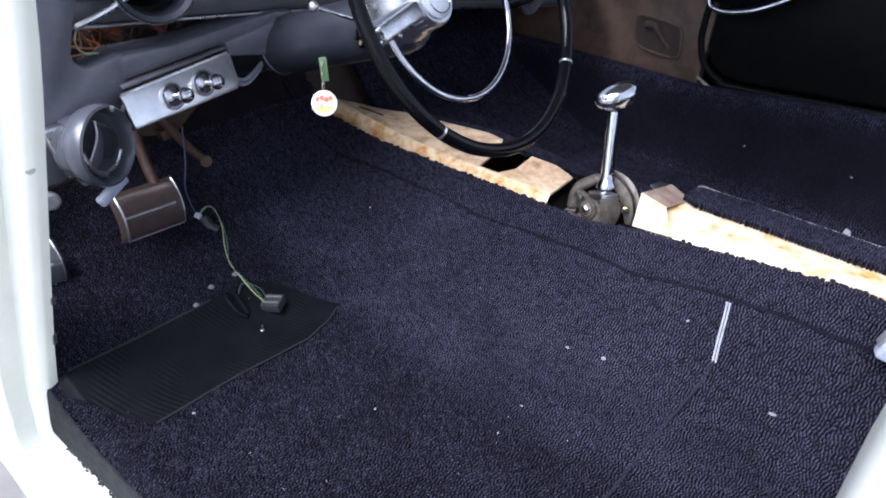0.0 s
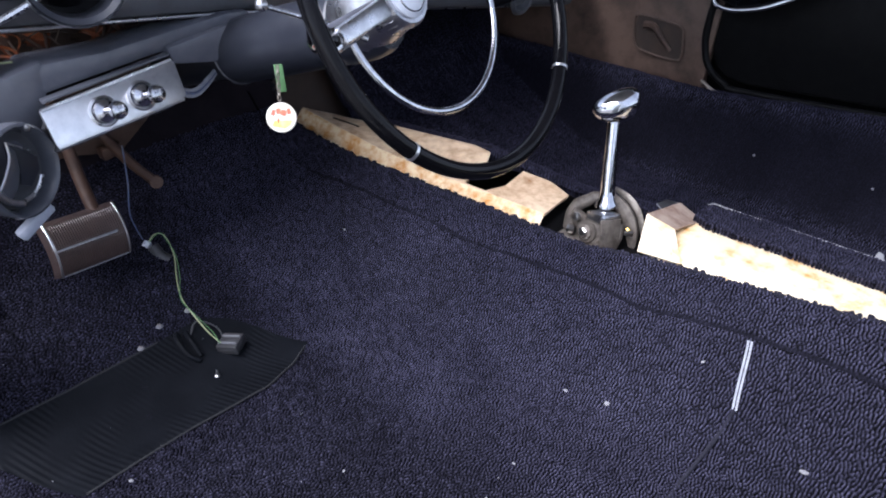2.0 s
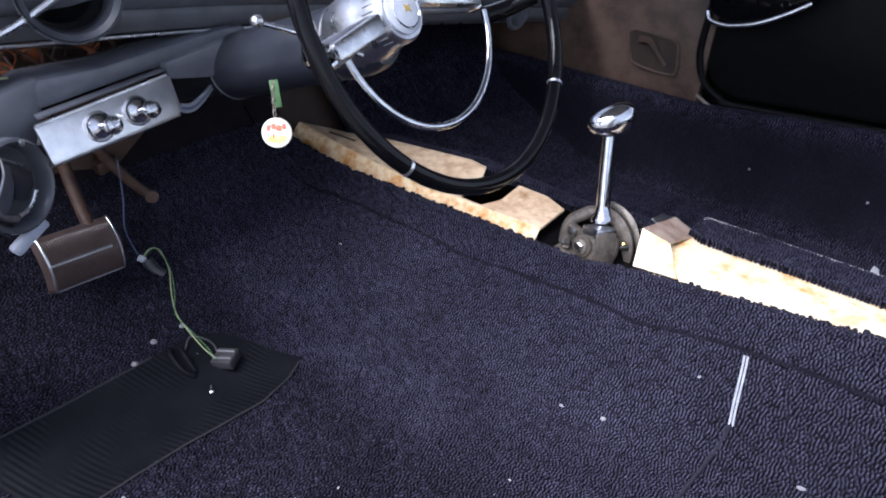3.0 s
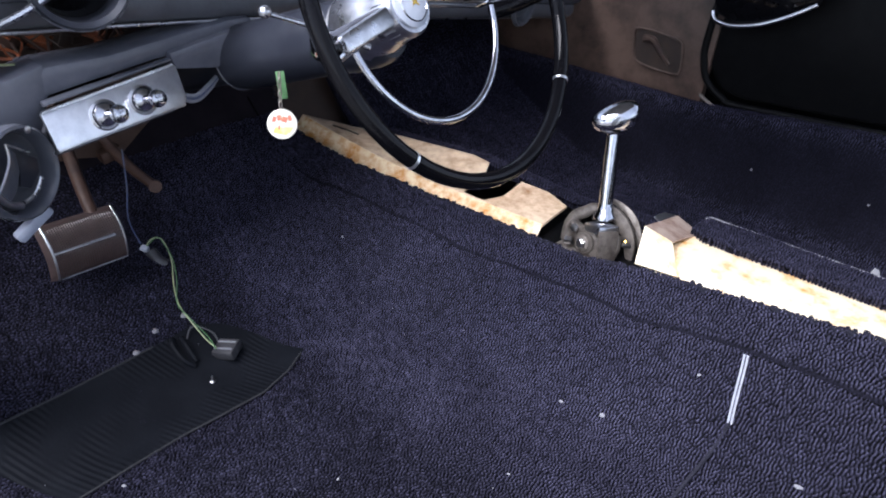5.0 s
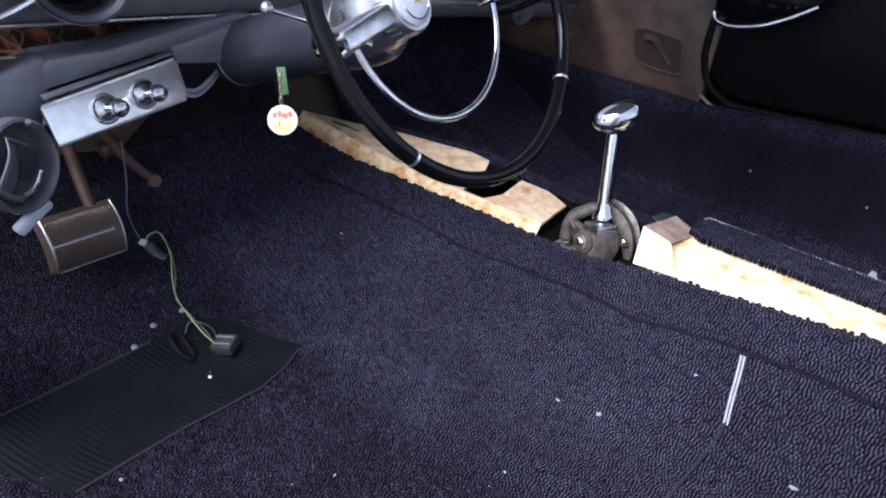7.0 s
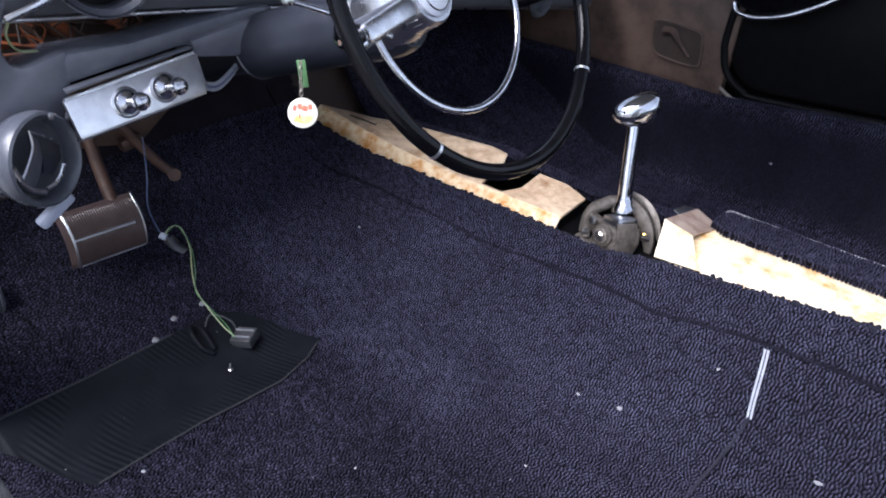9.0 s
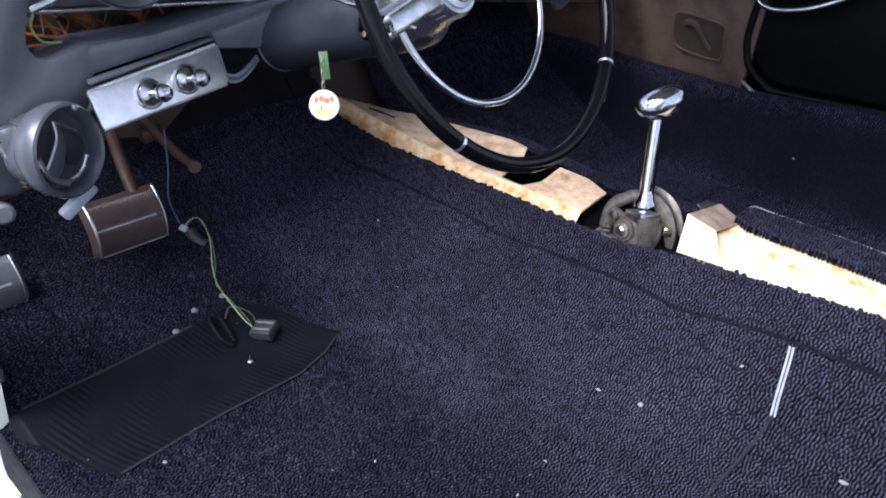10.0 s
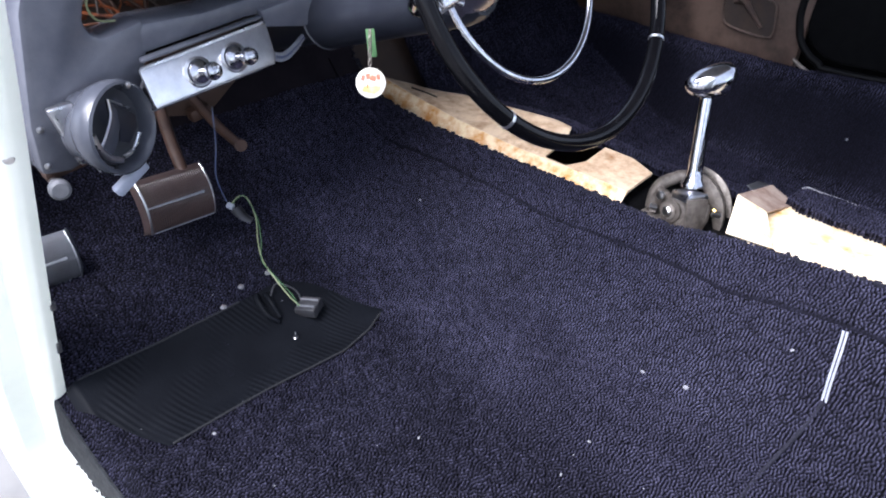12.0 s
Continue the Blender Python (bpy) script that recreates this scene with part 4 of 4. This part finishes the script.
# upper dash: padded lower lip running right across, with chrome line
for nm, r, off, mat in (("upper_lip", 0.022, 0.018, DASH_LITE), ("upper_roll", 0.05, 0.075, DASH), ("lip_line", 0.0025, -0.0045, CHROME_DULL)):
    part(nm, tube([(-0.385 + (0.012 if nm == "lip_line" else 0), -0.72, 0.505 + off), (-0.385 + (0.012 if nm == "lip_line" else 0), -0.32, 0.465 + off), (-0.37, 0.10, 0.405 + off), (-0.37, 0.60, 0.335 + off)], r, 16), mat, dash)
part("dash_top", box(0.36, 1.5, 0.05, pose(-0.56, -0.08, 0.60, -7.5, 0, 0), 0.02), DASH, dash)
# instrument pod: a round hooded gauge housing hanging into view
pm = along((-0.335, -0.615, 0.555), (1, -0.25, 0.12))
pod = part("gauge_pod", lathe([(0.052, -0.09), (0.053, 0.0), (0.055, 0.012), (0.052, 0.016), (0.046, 0.012), (0.044, -0.02)], pm, 44, cap=False), COLUMN, dash, "round dark gauge hood")
part("gauge_glass", lathe([(0.044, -0.021), (0.02, -0.019), (0.001, -0.0185)], pm, 40, cap=False), GLOSS, pod)
part("gauge_rim", lathe([(0.0545, 0.011), (0.0562, 0.013), (0.0545, 0.0165)], pm, 44, cap=False), CHROME_DULL, pod)
part("trim_bar", tube([(-0.35, -0.715, 0.507), (-0.335, -0.67, 0.528), (-0.33, -0.60, 0.565)], 0.004, 8), CHROME_DULL, dash, "bright trim bar")
# passenger side underside with a round duct
part("passenger_underside", box(0.10, 0.75, 0.06, pose(-0.40, 0.25, 0.43, -7.8, 0, 0), 0.012), DASH, dash)
part("duct_ring", lathe([(0.038, 0), (0.042, 0.004), (0.038, 0.012), (0.032, 0.010), (0.03, -0.03)], along((-0.345, 0.34, 0.395), (1, 0, -0.1)), 30, cap=False), DASH_LITE, dash)

# plate added to paint the unlit space behind the opening
part("back_plate", box(0.01, 0.46, 0.17, pose(-0.52, -0.57, 0.455, 6, 0, 0), 0), DIM, dash, "added dark plate painting the unlit instrument space")

# knob panel with two pull knobs
panel = thing("switch_panel", "brushed aluminium switch panel with two chrome pull knobs", "switch panel")
PM = along((-0.335, -0.588, 0.40), (1, 0, 0.45))
quad = [(-0.093, 0.0145), (0.084, 0.0362), (0.0895, 0.033), (0.0895, -0.010), (0.083, -0.0170), (-0.089, -0.0335), (-0.0905, -0.028)]
part("plate", prism(quad, 0.006, PM @ pose(0, 0, -0.006), 0.0018), ALU, panel)
part("plate_return", prism([(-0.089, -0.030), (0.086, -0.014), (0.086, -0.018), (-0.089, -0.034)], 0.03, PM @ pose(0, 0, -0.032), 0.001), ALU, panel)
part("plate_edge", tube([PM @ Vector(q) for q in ((-0.092, 0.0145, 0.001), (0.0, 0.0258, 0.001), (0.084, 0.0362, 0.001))], 0.0022, 6), CHROME_DULL, panel)
for lx, ly in ((-0.0236, -0.0042), (0.0294, 0.0021)):
    km = PM @ along((lx, ly, 0), (0.02, -0.10, 1))
    k = part("knob", lathe([(0.0150, 0), (0.0155, 0.002), (0.0135, 0.006), (0.009, 0.008), (0.006, 0.010), (0.0055, 0.024), (0.006, 0.028), (0.0100, 0.032), (0.0112, 0.037), (0.0095, 0.042), (0.005, 0.044)], km, 28), CHROME, panel, "chrome pull knob")
    part("bezel", lathe([(0.0180, -0.001), (0.0190, 0.002), (0.0165, 0.0035)], km, 28, cap=False), CHROME_DULL, k)

# round air vent at the end of the dash
VC = (-0.318, -0.722, 0.360)
vm = along(VC, (0.88, 0.42, 0.1))
vent = thing("air_vent", "round dark air vent with chrome vanes at the dash end", "air vent")
part("housing", lathe([(0.044, -0.034), (0.051, -0.026), (0.0545, -0.014), (0.055, -0.006), (0.0535, 0.001), (0.0505, 0.003), (0.0475, 0.0), (0.045, -0.014), (0.043, -0.05)], vm, 48, cap=False), DASH_MID, vent)
part("dark_base", lathe([(0.0435, -0.046), (0.001, -0.046)], vm, 40, cap=False), DIM, vent)
part("bowl", lathe([(0.0445, -0.018), (0.038, -0.030), (0.02, -0.040), (0.001, -0.043)], vm, 40, cap=False), DASH_LITE, vent)
for pts, r in (([(-0.006, 0.036), (-0.008, 0.018), (-0.020, 0.002), (-0.035, -0.012)], 0.0017), ([(-0.042, 0.006), (-0.037, -0.012), (-0.026, -0.027), (-0.010, -0.036)], 0.0040), ([(-0.006, -0.034), (0.006, -0.033), (0.018, -0.027), (0.028, -0.016)], 0.0024), ([(-0.004, 0.034), (0.008, 0.026), (0.022, 0.016)], 0.0012)):
    part("vane_edge", tube([vm @ Vector((x, y, -0.006)) for x, y in pts], r, 8), CHROME_DULL, vent, "curved chrome vane edge")
part("vane", prism([(-0.035, -0.012), (-0.020, 0.002), (-0.008, 0.018), (-0.006, 0.036), (0.006, 0.020), (0.004, 0.0), (-0.010, -0.018), (-0.024, -0.026)], 0.003, vm @ pose(0, 0, -0.011, 0, 8, 0), 0.001), DASH_MID, vent)
part("vane", prism([(0.008, 0.026), (0.022, 0.016), (0.036, 0.004), (0.034, -0.012), (0.018, -0.027), (0.006, -0.020), (0.012, 0.0)], 0.003, vm @ pose(0, 0, -0.020, 0, -10, 0), 0.001), COLUMN, vent)
part("rim_screw", lathe([(0.0042, 0), (0.0042, 0.002), (0.002, 0.003)], vm @ pose(0.020, 0.0445, 0.0015), 12), STEEL, vent)
# bright side plate of the vent pod
part("side_plate", prism([(-0.790, 0.392), (-0.762, 0.396), (-0.757, 0.322), (-0.770, 0.318)], 0.012, DM @ pose(0, 0, 0.008), 0.003), CHROME_DULL, vent, "bright side plate")
part("side_screw", lathe([(0.004, 0), (0.004, 0.002), (0.002, 0.003)], DM @ pose(-0.797, 0.366, 0.001), 12), STEEL, vent)
part("side_screw", lathe([(0.004, 0), (0.004, 0.002), (0.002, 0.003)], DM @ pose(-0.80, 0.322, 0.001), 12), STEEL, vent)

# brake release handle and round knob under the dash
rel = thing("release_handle", "pale blue-grey brake release handle under the dash", "handle")
hd = (Vector((-0.36, -0.704, 0.296)) - Vector((-0.36, -0.742, 0.271)))
part("grip", box(0.052, 0.015, 0.014, along((-0.352, -0.714, 0.278), hd, (1, 0, 0)) @ pose(0, 0, 0, 0, 90, 0), 0.004), HANDLE, rel)
part("stem", tube([(-0.37, -0.738, 0.292), (-0.40, -0.74, 0.30), (-0.46, -0.74, 0.31)], 0.006, 8), STEEL, rel)
rk = thing("choke_knob", "small round grey knob under the dash end", "knob")
part("cap", lathe([(0.010, -0.01), (0.0125, 0.0), (0.0125, 0.006), (0.009, 0.009)], along((-0.36, -0.795, 0.290), (1, -0.2, 0.1)), 24), GREYRUB, rk)
part("stem", tube([(-0.365, -0.795, 0.29), (-0.44, -0.79, 0.295)], 0.005, 8), STEEL, rk)
lb = thing("under_dash_bracket", "rusty brown bracket under the dash", "bracket")
part("strap", box(0.02, 0.10, 0.012, pose(-0.39, -0.75, 0.303, 8, 0, 0), 0.002), BROWN, lb)

# tangled wires behind the instrument opening
wires = thing("instrument_wiring", "tangle of orange and brown wires in the instrument opening", "wiring")
rnd = random.Random(9)
for i in range(26):
    y, z = rnd.uniform(-0.70, -0.52), rnd.uniform(0.44, 0.50)
    pts = [(-0.45 + rnd.uniform(-0.03, 0.03), y + rnd.uniform(-0.03, 0.03), z + rnd.uniform(-0.03, 0.04)) for _ in range(4)]
    part("wire", tube(pts, rnd.uniform(0.0012, 0.0025), 6), rnd.choice((COPPER, BROWN, DIM, DIM)), wires)
part("hook_wire", tube([(-0.365, -0.705, 0.505), (-0.37, -0.712, 0.485), (-0.375, -0.702, 0.466), (-0.38, -0.68, 0.460)], 0.0014, 6), YELLOW, wires, "bare brass wire hook")
for i in range(5):
    part("connector", box(0.03, 0.02, 0.02, pose(-0.47, -0.69 + i * 0.04, 0.455 + 0.01 * (i % 2), 20 * i, 15, 30 * i), 0.003), BROWN if i % 2 else COPPER, wires)
# loom under the dash beside the column
loom = thing("wiring_loom", "grey and blue wiring loom hanging under the column", "wiring")
for d, mat in ((0.0, GREYWIRE), (0.004, BLUEWIRE), (0.008, GREYWIRE)):
    part("lead", tube([(-0.36, -0.50, 0.385 + d), (-0.36, -0.47, 0.372 + d), (-0.37, -0.44, 0.377 + d), (-0.385, -0.405, 0.392 + 0.5 * d), (-0.40, -0.36, 0.41), (-0.42, -0.32, 0.42)], 0.0026, 8), mat, loom)
# pedal box shadowed brackets
pb = thing("pedal_box", "rusty brown pedal bracket behind the dash", "bracket")
part("cross_plate", prism([(-0.64, 0.34), (-0.42, 0.37), (-0.44, 0.28), (-0.50, 0.235), (-0.56, 0.25), (-0.63, 0.26)], 0.01, basis((-0.55, 0, 0), (0, 1, 0), (0, 0, 1), (1, 0, 0)), 0.002), BEIGE, pb)
part("link_rod", tube([(-0.52, -0.535, 0.285), (-0.51, -0.50, 0.225), (-0.50, -0.478, 0.195)], 0.008, 10), BROWN, pb)
part("link_end", lathe([(0.010, -0.006), (0.011, 0.0), (0.010, 0.006)], along((-0.495, -0.474, 0.19), (1, -0.4, 0.3)), 16), BROWN, pb)
part("lug", box(0.02, 0.035, 0.02, pose(-0.53, -0.52, 0.25, 10, 0, 0), 0.004), BROWN, pb)

# the whole dash end stands back from the wheel
BACK = Matrix.Translation((0.47, -0.995, 0.739)) @ Matrix.Scale(1.04, 4) @ Matrix.Translation((-0.47, 0.995, -0.739))
for ob in (dash, panel, vent, rel, rk, lb, wires, loom):
    ob.matrix_world = BACK

# ---- pedals ----
def pedal(name, label, corner, wide, high, lean, turn, mat, trim_mat, arm_pts, arm_mat):
    """A curved ribbed pad with bright trim, on a bent arm."""
    th = thing(name, label, "pedal")
    m = pose(*corner, 0, lean, turn)
    bm = bmesh.new()
    ny, nz = 66, 22
    rows = []
    for i in range(ny):
        y = -wide / 2 + wide * i / (ny - 1)
        ends = min(i, ny - 1 - i)
        row = []
        for k in range(nz):
            q = -1 + 2 * k / (nz - 1)
            rib = 0.0016 * (i % 2) if ends > 3 and 0.14 < abs(q) < 0.86 else 0
            drop = (0.014, 0.005, 0.001)[ends] if ends < 3 else 0.0
            drop += 0.006 if k in (0, nz - 1) else 0
            row.append(bm.verts.new(m @ Vector((0.016 * (1 - q * q) + rib - drop, y * (1.05 if ends == 0 else 1), high / 2 * q * 1.04))))
        rows.append(row)
    for a, c in zip(rows, rows[1:]):
        for k in range(nz - 1):
            bm.faces.new((a[k], c[k], c[k + 1], a[k + 1]))
    bmesh.ops.solidify(bm, geom=bm.faces[:], thickness=0.014)
    pad = part("pad", bm, mat, th)

    def edge_at(y):
        return [m @ Vector((0.016 * (1 - q * q) + 0.0008, y, high / 2 * q)) for q in span(-1, 1, 9)]
    part("trim", tube(edge_at(-wide / 2 + 0.0045), 0.0018, 6), trim_mat, pad, "bright worn edge trim")
    part("trim", tube(edge_at(wide / 2 - 0.0045), 0.0011, 6), trim_mat, pad, "bright worn edge trim")
    part("centre_strip", tube([m @ Vector((0.0160, y, 0.0)) for y in span(-wide / 2 + 0.006, wide / 2 - 0.016, 3)], 0.0015, 6, r_end=0.0022), trim_mat, pad, "bright centre strip")
    part("trim", tube([m @ Vector((0.0, y, -high / 2 * 1.01)) for y in span(-wide / 2 + 0.008, wide / 2 - 0.006, 3)], 0.0010, 6), trim_mat, pad, "bright worn edge trim")
    part("arm", tube(arm_pts, 0.009, 10), arm_mat, th)
    return th


pedal("brake_pedal", "brown ribbed rubber brake pedal with bright trim", (-0.437, -0.625, 0.174), 0.108, 0.078, -22, -4, PEDAL, ALU, [(-0.45, -0.60, 0.20), (-0.49, -0.592, 0.235), (-0.515, -0.588, 0.28), (-0.53, -0.588, 0.35)], BROWN)
pedal("parking_brake_pedal", "grey ribbed rubber parking brake pedal with bright trim", (-0.45, -0.812, 0.142), 0.075, 0.066, -22, -4, PADGREY, ALU, [(-0.46, -0.81, 0.15), (-0.50, -0.82, 0.20), (-0.53, -0.82, 0.30)], CAST)

# ---- belt buckle beyond the bracket, and lint ----
bk = thing("belt_buckle", "pale grey seat belt buckle on the carpet", "buckle")
part("shell", box(0.05, 0.022, 0.05, pose(0.60, -0.20, 0.222, 0, 15, 20), 0.005), HANDLE, bk)
part("button", box(0.004, 0.014, 0.02, pose(0.574, -0.205, 0.228, 0, 15, 20), 0.001), GREYRUB, bk)

rnd = random.Random(21)
bm = bmesh.new()
spots = [(0.182, -0.273, 2.4), (0.243, -0.263, 4.2), (-0.148, -0.765, 2.2), (0.337, -0.203, 2.0), (0.038, -0.585, 1.5), (0.196, -0.431, 1.6), (0.497, -0.241, 3.4), (-0.317, -0.227, 2.4), (0.20, -0.5, 1.3)]
for i in range(60):
    spots.append((rnd.uniform(-0.4, 0.6), rnd.uniform(-0.85, -0.25), rnd.uniform(0.35, 0.8)))
for x, y, r in spots:
    r *= 0.0011
    bmesh.ops.create_icosphere(bm, subdivisions=1, radius=r, matrix=Matrix.Translation(on_carpet(x, y, 0.0032 if x < -0.15 and y < -0.45 else 0.002)) @ Matrix.Rotation(rnd.uniform(0, 6), 4, "Z") @ Matrix.Diagonal((rnd.uniform(0.8, 2.0), 1, 0.6, 1)))
for x, y in ((0.408, 0.567), (0.167, 0.569), (0.28, 0.45), (0.1, 0.4)):
    bmesh.ops.create_icosphere(bm, subdivisions=1, radius=0.003, matrix=Matrix.Translation((x, y, passenger_z(x, y) + 0.002)))
tagged(link("lint", bm, LINT), "grey flecks of lint and grit on the carpets", "lint", kind="stuff")
